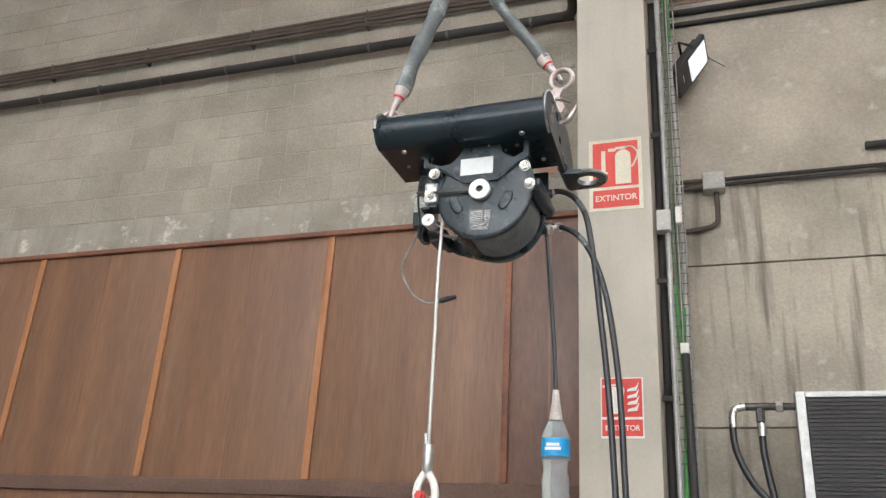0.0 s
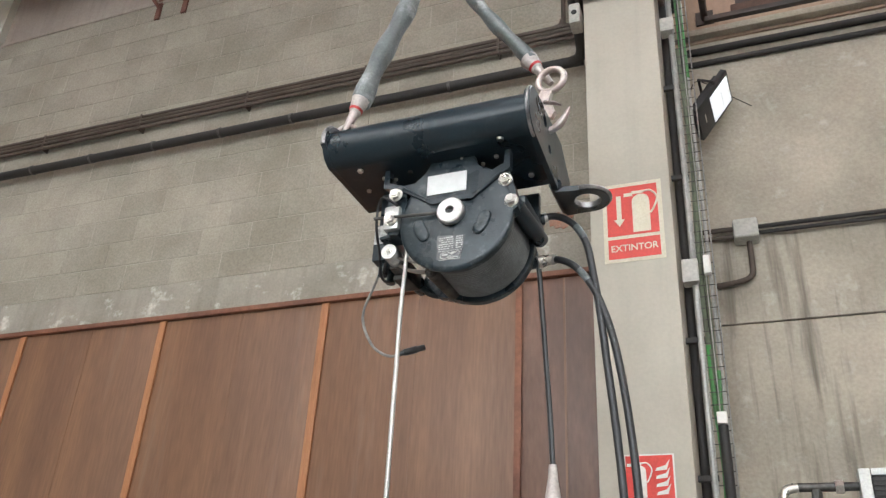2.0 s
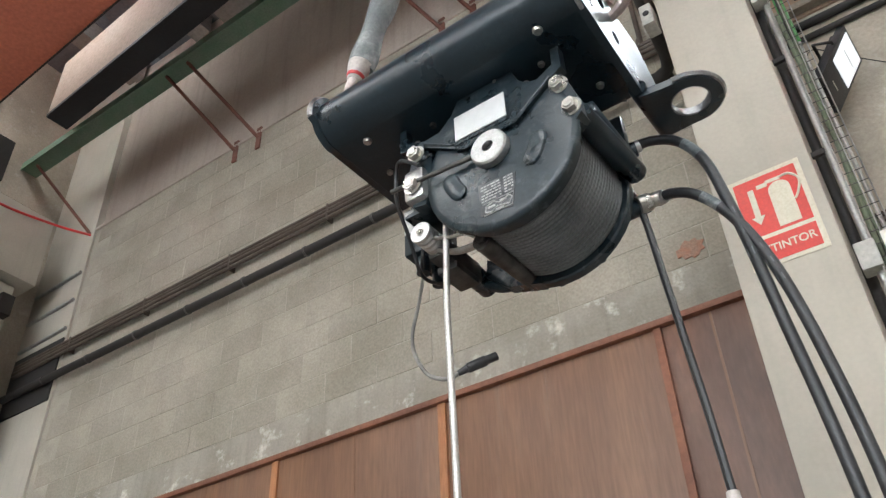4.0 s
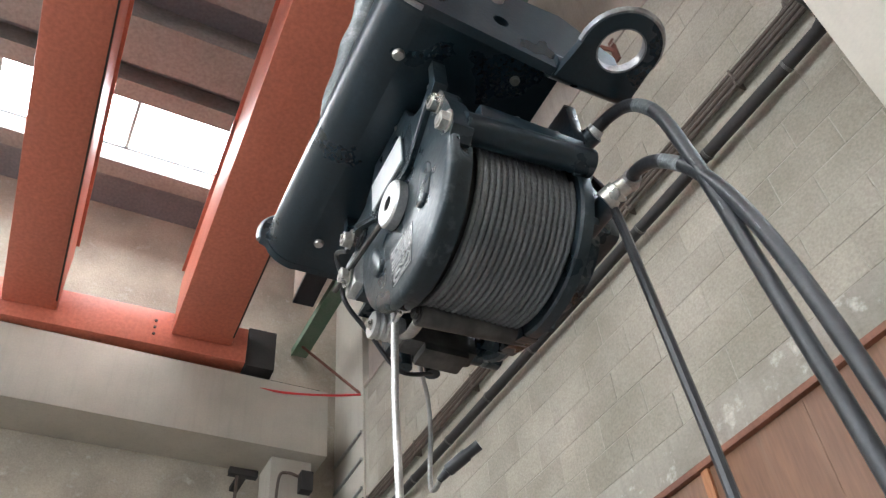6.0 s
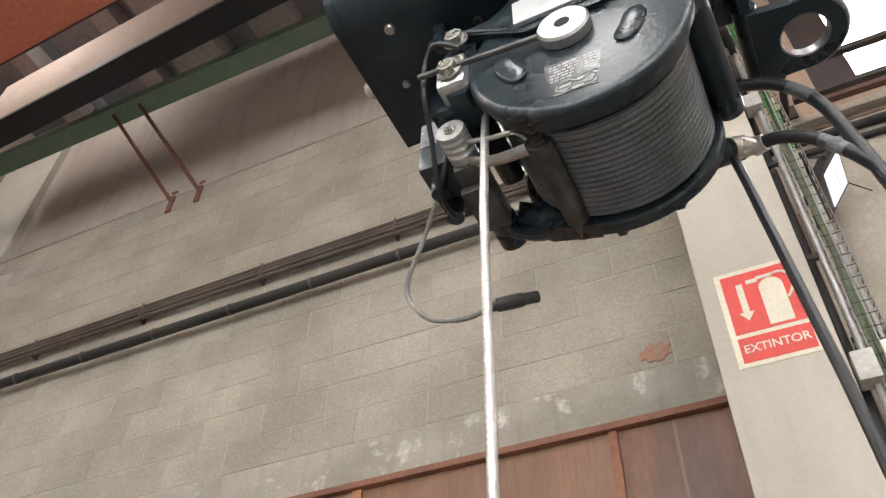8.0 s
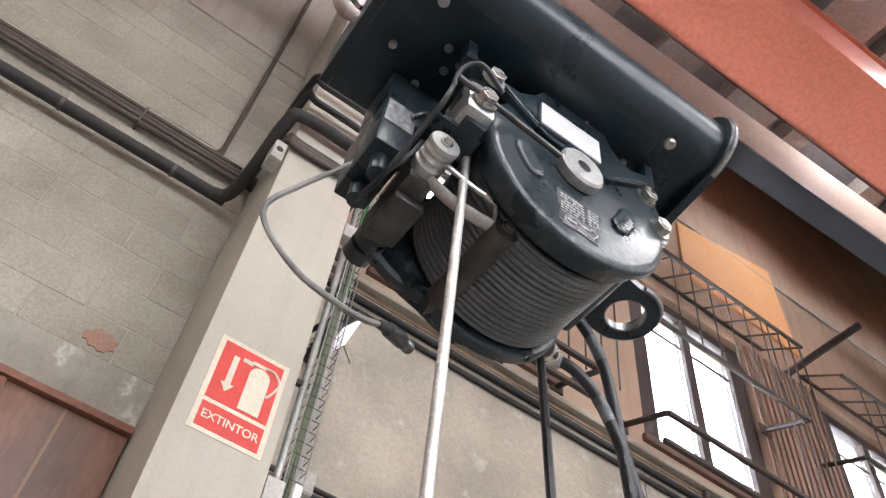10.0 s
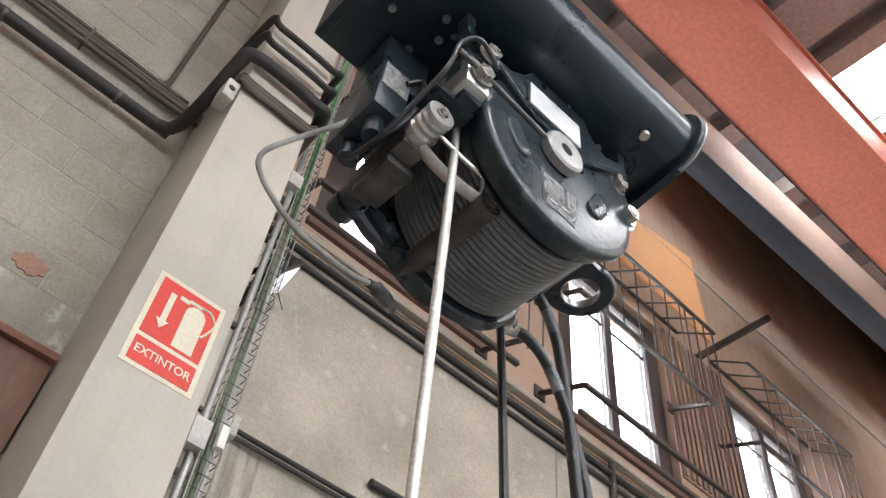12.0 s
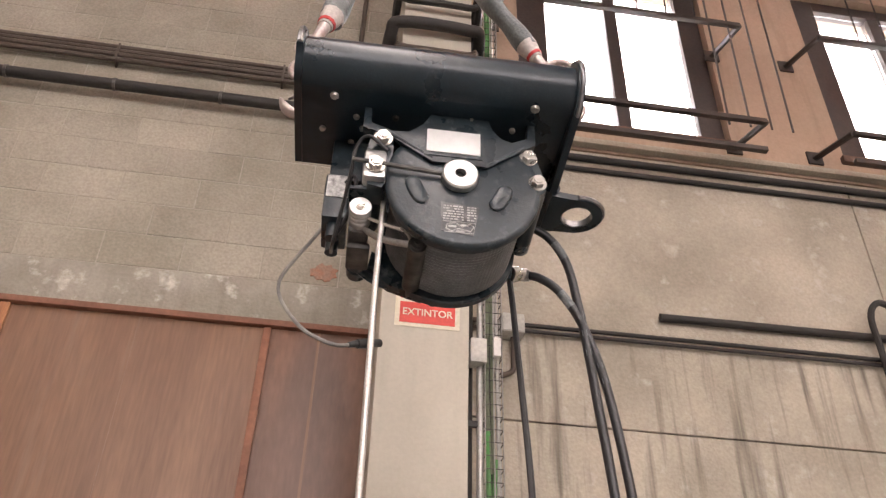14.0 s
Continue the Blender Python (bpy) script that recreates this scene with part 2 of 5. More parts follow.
GLASS = glass("window_glass")
SKYGLOW = glowing("sky_white", (0.93, 0.97, 1.0), 13.0)
PANELGLOW = glowing("roof_light_sheet", (1.0, 0.98, 0.94), 15.0)
# added fill light, carried by the band in the unseen south wall
SOUTHGLOW = glowing("south_fill_glow", (0.95, 0.98, 1.0), 7.0)
LENS = glowing("floodlight_lens", (0.85, 0.87, 0.88), 0.7)


def rope_material(name, a, b):
    m = material(name, a, 0.4, 0.6, second=b, scale=20, grain=200, bump=0)
    n, l = m.node_tree.nodes, m.node_tree.links
    uv, wave, bp = n.new("ShaderNodeUVMap"), n.new("ShaderNodeTexWave"), n.new("ShaderNodeBump")
    wave.bands_direction = "DIAGONAL"
    wave.inputs["Scale"].default_value = 1.0
    l.new(uv.outputs[0], wave.inputs[0])
    l.new(wave.outputs[0], bp.inputs["Height"])
    bp.inputs["Strength"].default_value, bp.inputs["Distance"].default_value = 0.6, 0.0007
    l.new(bp.outputs[0], n["Principled BSDF"].inputs["Normal"])
    return m


ROPE = rope_material("drum_rope", (0.19, 0.2, 0.205), (0.095, 0.105, 0.11))
BRIGHTROPE = rope_material("steel_rope", (0.62, 0.61, 0.58), (0.45, 0.44, 0.42))


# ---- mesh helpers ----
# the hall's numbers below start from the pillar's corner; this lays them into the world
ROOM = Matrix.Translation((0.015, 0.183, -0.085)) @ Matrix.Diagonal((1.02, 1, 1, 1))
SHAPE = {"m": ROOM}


def link(name, bm, mat, parent=None, label="", smooth=40):
    me = bpy.data.meshes.new(name)
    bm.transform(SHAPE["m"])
    bmesh.ops.recalc_face_normals(bm, faces=bm.faces)
    for f in bm.faces:
        f.smooth = smooth > 0
    for e in bm.edges:
        if len(e.link_faces) == 2 and e.calc_face_angle(0) > radians(smooth or 1):
            e.smooth = False
    bm.to_mesh(me)
    bm.free()
    me.materials.append(mat)
    ob = new(name, me)
    if parent is not None:
        ob.parent = parent
    if label:
        ob["label"] = label
    return ob


def part(name, bm, mat, parent, label=""):
    return link(name, bm, mat, parent, label)


def thing(name, label, category, group="", kind="", m=None):
    """An empty at a thing's base, to which its parts belong."""
    ob = new(name)
    ob.empty_display_size = 0.05
    if m is not None:
        ob.matrix_world = m
    return tagged(ob, label, category, group, kind)


def structure(name, bm, mat, label=""):
    return tagged(link(name, bm, mat, None, "", 30), label, "", "", "structure")


def box(x0, x1, y0, y1, z0, z1, bevel=0.0, bm=None):
    own = bm is None
    bm = bm or bmesh.new()
    v = bmesh.ops.create_cube(bm, size=1)["verts"]
    for p in v:
        p.co = ((x0 + x1) / 2 + p.co.x * (x1 - x0), (y0 + y1) / 2 + p.co.y * (y1 - y0), (z0 + z1) / 2 + p.co.z * (z1 - z0))
    if bevel:
        es = list({e for p in v for e in p.link_edges})
        bmesh.ops.bevel(bm, geom=es, offset=bevel, segments=2, affect="EDGES", profile=0.6)
    return bm


def smoothed(pts, steps=8):
    """A smooth line through points (Catmull-Rom)."""
    p = [Vector(q) for q in pts]
    if len(p) < 3:
        return p
    out = []
    for i in range(len(p) - 1):
        a, b, c, d = p[max(i - 1, 0)], p[i], p[i + 1], p[min(i + 2, len(p) - 1)]
        for s in range(steps):
            t = s / steps
            out.append(0.5 * (2 * b + (c - a) * t + (2 * a - 5 * b + 4 * c - d) * t * t + (3 * b - a - 3 * c + d) * t ** 3))
    return out + [p[-1]]


def sweep(pts, radius, sides=10, bm=None, caps=True, flat=1.0, uv_len=0.0):
    """A tube along points; radius may be a list; flat squeezes it along its second axis."""
    bm = bm or bmesh.new()
    p = [Vector(q) for q in pts]
    radii = radius if isinstance(radius, (list, tuple)) else [radius] * len(p)
    uvl = bm.loops.layers.uv.verify() if uv_len else None
    t0 = (p[1] - p[0]).normalized()
    side = t0.orthogonal().normalized()
    if abs(t0.z) < 0.9:
        side = t0.cross(Vector((0, 0, 1))).normalized()
    rings, dist, run = [], [], 0.0
    for i, q in enumerate(p):
        t = (p[min(i + 1, len(p) - 1)] - p[max(i - 1, 0)]).normalized()
        side = (side - t * side.dot(t)).normalized()
        up = t.cross(side)
        run += (q - p[i - 1]).length if i else 0
        dist.append(run)
        rings.append([bm.verts.new(q + radii[i] * (math.cos(a) * side + math.sin(a) * flat * up)) for a in (2 * math.pi * k / sides for k in range(sides))])
    for i in range(len(rings) - 1):
        for k in range(sides):
            f = bm.faces.new((rings[i][k], rings[i][(k + 1) % sides], rings[i + 1][(k + 1) % sides], rings[i + 1][k]))
            if uvl:
                for lp, (di, kk) in zip(f.loops, ((i, k), (i, k + 1), (i + 1, k + 1), (i + 1, k))):
                    lp[uvl].uv = (dist[di] / uv_len, kk / sides)
    if caps:
        bm.faces.new(rings[0][::-1])
        bm.faces.new(rings[-1])
    return bm


def rod(a, b, r, sides=12, bm=None):
    return sweep([a, b], r, sides, bm)


def lathe(profile, origin=(0, 0, 0), axis="Y", sides=40, bm=None):
    """Turns (radius, along) pairs about an axis through origin."""
    bm = bm or bmesh.new()
    o = Vector(origin)
    rings = []
    for r, h in profile:
        ring = []
        for k in range(sides):
            a = 2 * math.pi * k / sides
            c, s = r * math.cos(a), r * math.sin(a)
            ring.append(bm.verts.new(o + Vector({"Y": (c, h, s), "Z": (c, s, h), "X": (h, c, s)}[axis])))
        rings.append(ring)
    for i in range(len(rings) - 1):
        for k in range(sides):
            bm.faces.new((rings[i][k], rings[i][(k + 1) % sides], rings[i + 1][(k + 1) % sides], rings[i + 1][k]))
    if profile[0][0] > 0 and profile[0] != profile[-1]:
        bm.faces.new(rings[0])
        bm.faces.new(rings[-1][::-1])
    return bm


def plate(outline, lo, hi, axis="Y", holes=(), bevel=0.0, bm=None):
    """A flat piece: an outline extruded along an axis, with round holes (u, v, r) going through."""
    bm = bm or bmesh.new()
    place = {"Y": lambda u, v, h: (u, h, v), "Z": lambda u, v, h: (u, v, h), "X": lambda u, v, h: (h, u, v)}[axis]
    loops = [list(outline)] + [[(u + r * math.cos(2 * math.pi * k / 24), v + r * math.sin(2 * math.pi * k / 24)) for k in range(24)] for u, v, r in holes]
    front, edges = [], []
    for lp in loops:
        vs = [bm.verts.new(place(u, v, lo)) for u, v in lp]
        front.append(vs)
        edges += [bm.edges.new((vs[i], vs[(i + 1) % len(vs)])) for i in range(len(vs))]
    faces = [g for g in bmesh.ops.triangle_fill(bm, use_beauty=True, use_dissolve=False, edges=edges)["geom"] if isinstance(g, bmesh.types.BMFace)]
    back = [[bm.verts.new(place(u, v, hi)) for u, v in lp] for lp in loops]
    twin = {a: b for fa, ba in zip(front, back) for a, b in zip(fa, ba)}
    for f in faces:
        bm.faces.new([twin[v] for v in reversed(f.verts)])
    for fa, ba in zip(front, back):
        for i in range(len(fa)):
            j = (i + 1) % len(fa)
            bm.faces.new((fa[i], fa[j], ba[j], ba[i]))
    return bm


def arc(cx, cy, r, a0, a1, steps=16):
    return [(cx + r * math.cos(radians(a0 + (a1 - a0) * k / steps)), cy + r * math.sin(radians(a0 + (a1 - a0) * k / steps))) for k in range(steps + 1)]


def bolt(x, y, z, r, parent, mat=None, name="bolt", out=0.012):
    """A hex bolt with washer whose head looks to -y."""
    bm = lathe([(r * 1.35, 0), (r * 1.35, -0.002), (0.0005, -0.002)], (x, y, z), sides=20)
    v0 = len(bm.verts)
    hexa = arc(x, z, r, 15, 375, 6)[:-1]
    plate(hexa, y - 0.002, y - out, bm=bm)
    lathe([(r * 0.72, -out), (r * 0.6, -out - 0.002), (0.0005, -out - 0.002)], (x, y, z), sides=16, bm=bm)
    return part(name, bm, mat or ZINC, parent)

# ---- the hall: floor, roof, outer walls ----
X0, X1, Y0, Y1 = HALL
structure("floor", box(X0 - 0.3, X1 + 0.3, Y0 - 0.3, Y1 + 0.6, -0.2, 0), FLOOR, "worn grey concrete hall floor")


HIGH_Z = 12.2      # the bay along the windows is taller than the rest
BAY_Y = 3.3


def roof():
    """Roof slabs between the roof lights; the bay along the windows has its own, higher slab."""
    bm = bmesh.new()
    edges = [X0 - 0.3] + [x + s * 0.4 for x in SKYLIGHTS for s in (-1, 1)] + [X1 + 0.3]
    for a, b in zip(edges[::2], edges[1::2]):
        box(a, b, Y0 - 0.3, Y1 + 0.6 if b < 0 else BAY_Y, ROOF_Z + 0.12, ROOF_Z + 0.3, bm=bm)
    box(X0 - 0.29, -0.4, 2.75, Y1 + 0.59, ROOF_Z + 0.301, ROOF_Z + 0.36, bm=bm)
    box(-0.39, X1 + 0.29, 2.75, BAY_Y, ROOF_Z + 0.301, ROOF_Z + 0.36, bm=bm)
    box(-0.6, X1 + 0.3, BAY_Y - 0.1, Y1 + 0.6, HIGH_Z, HIGH_Z + 0.2, bm=bm)
    return structure("ceiling", bm, ROOFDARK, "dark grey sheet roof between the roof lights")


roof()
structure("wall_bay_south", box(-0.6, X1 + 0.3, BAY_Y - 0.1, BAY_Y - 0.002, ROOF_Z + 0.361, HIGH_Z - 0.001), PLASTER, "plastered upper wall above the lower roof")
structure("wall_bay_west", box(-0.6, -0.42, BAY_Y, Y1 + 0.3, ROOF_Z + 0.361, HIGH_Z - 0.001), PLASTER, "plastered end wall of the tall bay")
structure("wall_bay_east", box(X1, X1 + 0.3, BAY_Y, Y1 + 0.3, ROOF_Z + 0.121, HIGH_Z - 0.001), PLASTER, "plastered end wall of the tall bay")
ribs = bmesh.new()
for x in SKYLIGHTS:
    for a, b, h in ((-0.62, -0.41, 0.02), (0.41, 0.62, 0.02), (-1.35, -0.85, 0.06), (0.85, 1.35, 0.06), (-2.15, -1.75, 0.06), (1.75, 2.15, 0.06)):
        if X0 < x + a and x + b < X1:
            box(x + a, x + b, Y0, Y1 if x + b < -0.6 else BAY_Y - 0.11, ROOF_Z - 0.1 - h, ROOF_Z + 0.119, bm=ribs)
structure("ceiling_beams", ribs, ROOFGREY, "grey concrete roof beams across the hall")
for x in SKYLIGHTS:
    s = thing("skylight", "white translucent roof light strip in the hall roof", "skylight", "roof lights", "structure")
    for k in range(12):
        ya = Y0 + (2.75 - Y0) * k / 12
        yb = Y0 + (2.75 - Y0) * (k + 1) / 12
        part("pane", box(x - 0.4, x + 0.4, ya + 0.012, yb - 0.012, ROOF_Z + 0.16, ROOF_Z + 0.18), PANELGLOW, s)
    fr = bmesh.new()
    for k in range(1, 12):
        yb = Y0 + (2.75 - Y0) * k / 12
        box(x - 0.4, x + 0.4, yb - 0.02, yb + 0.02, ROOF_Z + 0.125, ROOF_Z + 0.158, bm=fr)
    part("glazing_bars", fr, GALV, s)

# the block wall on the north side, over the boarded opening
WY = 4.24
TOP_BAND, PANEL_TOP = 4.018, 3.745
wall_n = structure("wall_north", box(-6.15, -0.59, WY + 0.004, WY + 0.25, TOP_BAND, 6.83), MORTAR, "grey concrete block wall with flush joints")
structure("wall_north_upper", box(-6.15, -0.59, WY + 0.05, WY + 0.3, 6.83, ROOF_Z + 0.12), NORTHTOP, "brown-grey wall above a set-back line")
structure("wall_north_ledge", box(-6.15, -0.592, WY - 0.012, WY + 0.25, 6.795, 6.829, 0.006), NORTHTOP, "thin ledge where the block wall ends")
structure("lintel", box(-6.9, -0.59, WY - 0.004, WY + 0.25, PANEL_TOP + 0.02, TOP_BAND - 0.004, 0.004), LINTEL, "stained concrete lintel with white smears")
structure("wall_north_back", box(X0 - 0.3, -0.59, WY + 0.2, WY + 0.4, 0, PANEL_TOP + 0.02), DARKWOOD, "wall behind the boards")

# concrete wall with windows, east of the pillar
WINDOWS = ((0.2, 1.56), (2.315, 3.68), (4.62, 6.0), (7.0, 8.3))
WZ0, WZ1 = 5.42, 7.15
wall_e = structure("wall_concrete", box(-0.215, X1, WY + 0.02, WY + 0.3, 0, 5.2), CONCRETE, "grey shuttered concrete wall with stains")
up = bmesh.new()
xs = [-0.215] + [v for w in WINDOWS for v in w] + [X1]
for a, b in zip(xs[::2], xs[1::2]):
    box(a, b, WY + 0.006, WY + 0.3, 5.2, HIGH_Z - 0.002, bm=up)
for a, b in WINDOWS:
    box(a, b, WY + 0.006, WY + 0.3, 5.2, WZ0, bm=up)
    box(a, b, WY + 0.006, WY + 0.3, WZ1, HIGH_Z - 0.002, bm=up)
structure("wall_upper", up, PLASTER, "brownish plastered wall round the windows")
structure("wall_ledge", box(-0.212, X1, WY - 0.05, WY + 0.005, 5.215, 5.26, 0.008), CONCRETE, "ledge under the windows")

# other sides of the hall
structure("wall_west", box(X0 - 0.3, X0, Y0, Y1 + 0.6, 0, ROOF_Z + 0.12), CONCRETE, "pale concrete end wall")
structure("wall_east", box(X1, X1 + 0.3, Y0, Y1 + 0.3, 0, ROOF_Z + 0.12), CONCRETE, "pale concrete end wall")
structure("wall_south", box(X0, X1, Y0 - 0.3, Y0, 0, ROOF_Z + 0.12), CONCRETE, "pale concrete wall behind")
structure("corner_pier", box(X0, -6.153, WY - 0.02, WY + 0.3, TOP_BAND, ROOF_Z, 0.01), PILLAR, "pale plastered corner pier")

# added glowing panes in the unseen wall behind, fill light from the south
fill_band = thing("window_band", "added glowing band high in the unseen far wall", "window", "", "structure")
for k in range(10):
    part("pane", box(X0 + 0.5 + 1.6 * k, X0 + 2.0 + 1.6 * k, Y0 + 0.002, Y0 + 0.02, 4.0, 7.6), SOUTHGLOW, fill_band)
    part("frame", box(X0 + 2.0 + 1.6 * k, X0 + 2.1 + 1.6 * k, Y0 + 0.002, Y0 + 0.05, 3.95, 7.65), DARKWOOD, fill_band)

# pillar
PX0, PX1, PY = -0.592, -0.214, 3.655
structure("pillar", box(PX0, PX1, PY, WY + 0.35, 0, ROOF_Z, 0.012), PILLAR, "cream-grey concrete pillar with chamfered corners")

# concrete crane beam along the west wall
structure("crane_beam", box(X0 + 0.002, -6.4, Y0, 3.95, 6.1, 6.84, 0.01), PILLAR, "pale concrete beam that carries the crane rail")
structure("corbel_pier", box(X0 + 0.002, -6.55, 3.45, 3.85, 0, 6.098, 0.01), PILLAR, "pale concrete pier under the crane beam")

# backdrop of bright sky outside the windows
structure("backdrop", box(-3, X1 + 4, WY + 2.5, WY + 2.52, 3, 12), SKYGLOW, "bright overcast sky outside")


def window(x0, x1):
    w = thing("window_%d" % (1 + [a for a, _ in WINDOWS].index(x0)), "dark brown two-leaf window with bright sky behind", "window", "upper windows", "structure")
    fr = bmesh.new()
    d0, d1 = WY + 0.07, WY + 0.16
    for a, b, c, d in ((x0, x0 + 0.22, WZ0, WZ1), (x1 - 0.16, x1, WZ0, WZ1), (x0 + 0.22, x1 - 0.16, WZ0, WZ0 + 0.07), (x0 + 0.22, x1 - 0.16, WZ1 - 0.1, WZ1)):
        box(a + 0.001, b - 0.001, d0, d1, c, d, 0.006, fr)
    part("window_frame", fr, FRAMEDARK, w)
    mid = (x0 + x1) / 2 + 0.02
    part("mullion", box(mid - 0.045, mid + 0.045, d0 + 0.003, d1 - 0.003, WZ0 + 0.072, WZ1 - 0.102, 0.005), FRAMEDARK, w)
    for a, b in ((x0 + 0.225, mid - 0.05), (mid + 0.05, x1 - 0.165)):
        pane = part("pane", box(a, b, WY + 0.11, WY + 0.116, WZ0 + 0.075, WZ1 - 0.105), GLASS, w)
        pane.visible_shadow = False
        part("glazing_bar", box(a, b, WY + 0.095, WY + 0.108, 6.72, 6.745), FRAMEDARK, w)
    part("window_sill", box(x0 - 0.03, x1 + 0.03, WY - 0.03, WY + 0.06, WZ0 - 0.06, WZ0 - 0.002, 0.008), DARKWOOD, w)


for a, b in WINDOWS:
    window(a, b)


def guard(x0, x1):
    """Bars that stand off the wall in front of a window: three frames joined by thin uprights."""
    g = thing("window_guard", "dark rusty steel bar guard standing off the wall round a window", "window guard", "window guards")
    gy = 3.855
    for z in (5.235, 6.105):
        for dz, ya in ((0, gy), (-0.17, gy + 0.06)):
            if z > 6 and dz:
                continue
            part("bar", box(x0, x1, ya - 0.016, ya + 0.016, z + dz - 0.016, z + dz + 0.016, 0.003), RAIL, g)
        for x in (x0, x1):
            part("arm", sweep([(x, gy, z), (x, WY + 0.004, z + 0.14)], 0.02, 6), RAIL, g)
            part("foot", box(x - 0.05, x + 0.05, WY - 0.008, WY + 0.004, z + 0.09, z + 0.19), RAIL, g)
    for ya, za in ((gy, 7.04), (WY - 0.03, 7.28)):
        part("bar", box(x0 + 0.1, x1 + 0.25, ya - 0.014, ya + 0.014, za - 0.014, za + 0.014, 0.003), RAIL, g)
    for k in range(8):
        x = x0 + 0.1 + (x1 - x0 + 0.15) * k / 7
        part("rung", rod((x, gy, 7.04), (x, WY - 0.03, 7.28), 0.009, 6), RAIL, g)
    for k in range(1, 7):
        x = x0 + 0.1 + (x1 - x0 - 0.2) * k / 7
        part("upright", rod((x, gy + 0.005, 6.12), (x + 0.03, gy, 7.04), 0.006, 6), RAIL, g)
    for k in range(4):
        x = x1 - 0.22 + 0.13 * k
        part("upright", rod((x, gy + 0.02, 5.2), (x + 0.03, gy, 7.04), 0.007, 6), RAIL, g)


for a, b in ((0.02, 1.56), (2.10, 3.68), (4.32, 5.95)):
    guard(a, b)

# ribbed shutter panel between two windows
sh = thing("shutter", "dark brown ribbed metal shutter between the windows", "shutter")
part("panel", box(3.70, 4.6, WY - 0.012, WY + 0.004, 5.6, 7.2), SHUTTER, sh)
for k in range(12):
    part("slat", box(3.71 + k * 0.074, 3.745 + k * 0.074, WY - 0.03, WY - 0.0125, 5.62, 7.18, 0.006), SHUTTER, sh)
st = tagged(link("wall_bracket", sweep([(4.62, 3.62, 7.62), (4.26, WY, 7.22)], 0.035, 6), RAIL), "dark steel arm sticking out of the wall", "bracket")
# thin ochre sheet added on the wall, brighter than the plaster round it
pb = tagged(link("ochre_patch", plate([(3.12, 8.5), (3.08, 7.7), (4.55, 7.62), (4.5, 8.85)], WY - 0.02, WY + 0.005), material("ochre_tint", (0.78, 0.42, 0.2), 0.6, second=(0.7, 0.36, 0.16), scale=2, grain=40, bump=0.03)), "thin four-cornered ochre sheet high on the wall", "wall panel")

# long duct-like beam under the roof
def askew(bm, degrees, y):
    """Turns a long piece a little about the upright through x = 0."""
    bmesh.ops.rotate(bm, cent=(0, y, 0), matrix=Matrix.Rotation(radians(degrees), 3, "Z"), verts=bm.verts)
    return bm


structure("roof_girder", askew(box(-6.0, X1 - 0.3, 3.09, 3.30, 7.585, 8.3, 0.01), -2.8, 3.2), BEAM, "long brown-grey beam under the roof")
# thin strip added below the beam so that its underside comes out dark
structure("girder_soffit", askew(box(-6.0, X1 - 0.3, 3.085, 3.305, 7.54, 7.584, 0.004), -2.8, 3.2), SOFFIT, "thin dark blue-black strip added under the long beam")


# ---- crane ----
def crane():
    c = thing("bridge_crane", "orange painted double-girder bridge crane", "crane", m=pose(0, 0, 0, 0, 0, -2.2))
    for name, y0, y1 in (("girder", 2.06, 2.64), ("girder", 0.55, 1.02)):
        g = part(name, box(-6.44, X1 - 0.5, y0, y1, 7.08, 7.78, 0.012), ORANGE, c)
        part("flange", box(-6.3, X1 - 0.6, y0 - 0.03, y1 + 0.03, 7.781, 7.81, 0.004), ORANGE, g)
        part("seam", box(-6.3, X1 - 0.6, y1 - 0.02, y1 - 0.006, 7.072, 7.0795), DARKPIPE, g)
    part("end_carriage", box(-6.74, -6.45, -0.1, 2.8, 6.93, 7.35, 0.012), ORANGE, c)
    part("buffer", box(-6.76, -6.48, 2.81, 3.1, 6.925, 7.4, 0.01), DARKPIPE, c)
    for k in range(3):
        part("bolt", lathe([(0.0005, 0), (0.014, 0), (0.014, 0.012), (0.0005, 0.012)], (-6.45, 1.9, 7.05 + 0.08 * k), "X", 10), DARKPIPE, c)
    part("trolley", box(-1.2, 0.1, 1.0, 2.3, 7.76, 8.3, 0.02), ORANGE, c, "orange hoist trolley on the girders")
    for x in (-0.77, -0.59):
        part("hoist_rope", rod((x, 1.83, 4.3), (x, 1.83, 7.755), 0.008, 8), DIRTYSTEEL, c)
    blk = part("hook_block", lathe([(0.0005, -0.04), (0.15, -0.04), (0.17, -0.02), (0.17, 0.02), (0.15, 0.04), (0.0005, 0.04)], (-0.68, 1.83, 4.2), "Y", 28), ORANGE, c, "orange hook block")
    hk = smoothed([(-0.68, 1.83, 4.06), (-0.68, 1.83, 3.83), (-0.61, 1.83, 3.75), (-0.60, 1.83, 3.65), (-0.67, 1.83, 3.58), (-0.75, 1.83, 3.62), (-0.77, 1.83, 3.71)])
    part("hook", sweep(hk, [0.03] * (len(hk) - 8) + [0.026 - 0.002 * k for k in range(8)], 12), DIRTYSTEEL, c)


crane()
rail = tagged(link("crane_rail", box(-6.58, -6.5, Y0, 3.9, 6.842, 6.92, 0.004), DIRTYSTEEL), "dark steel rail on the concrete beam", "crane rail")

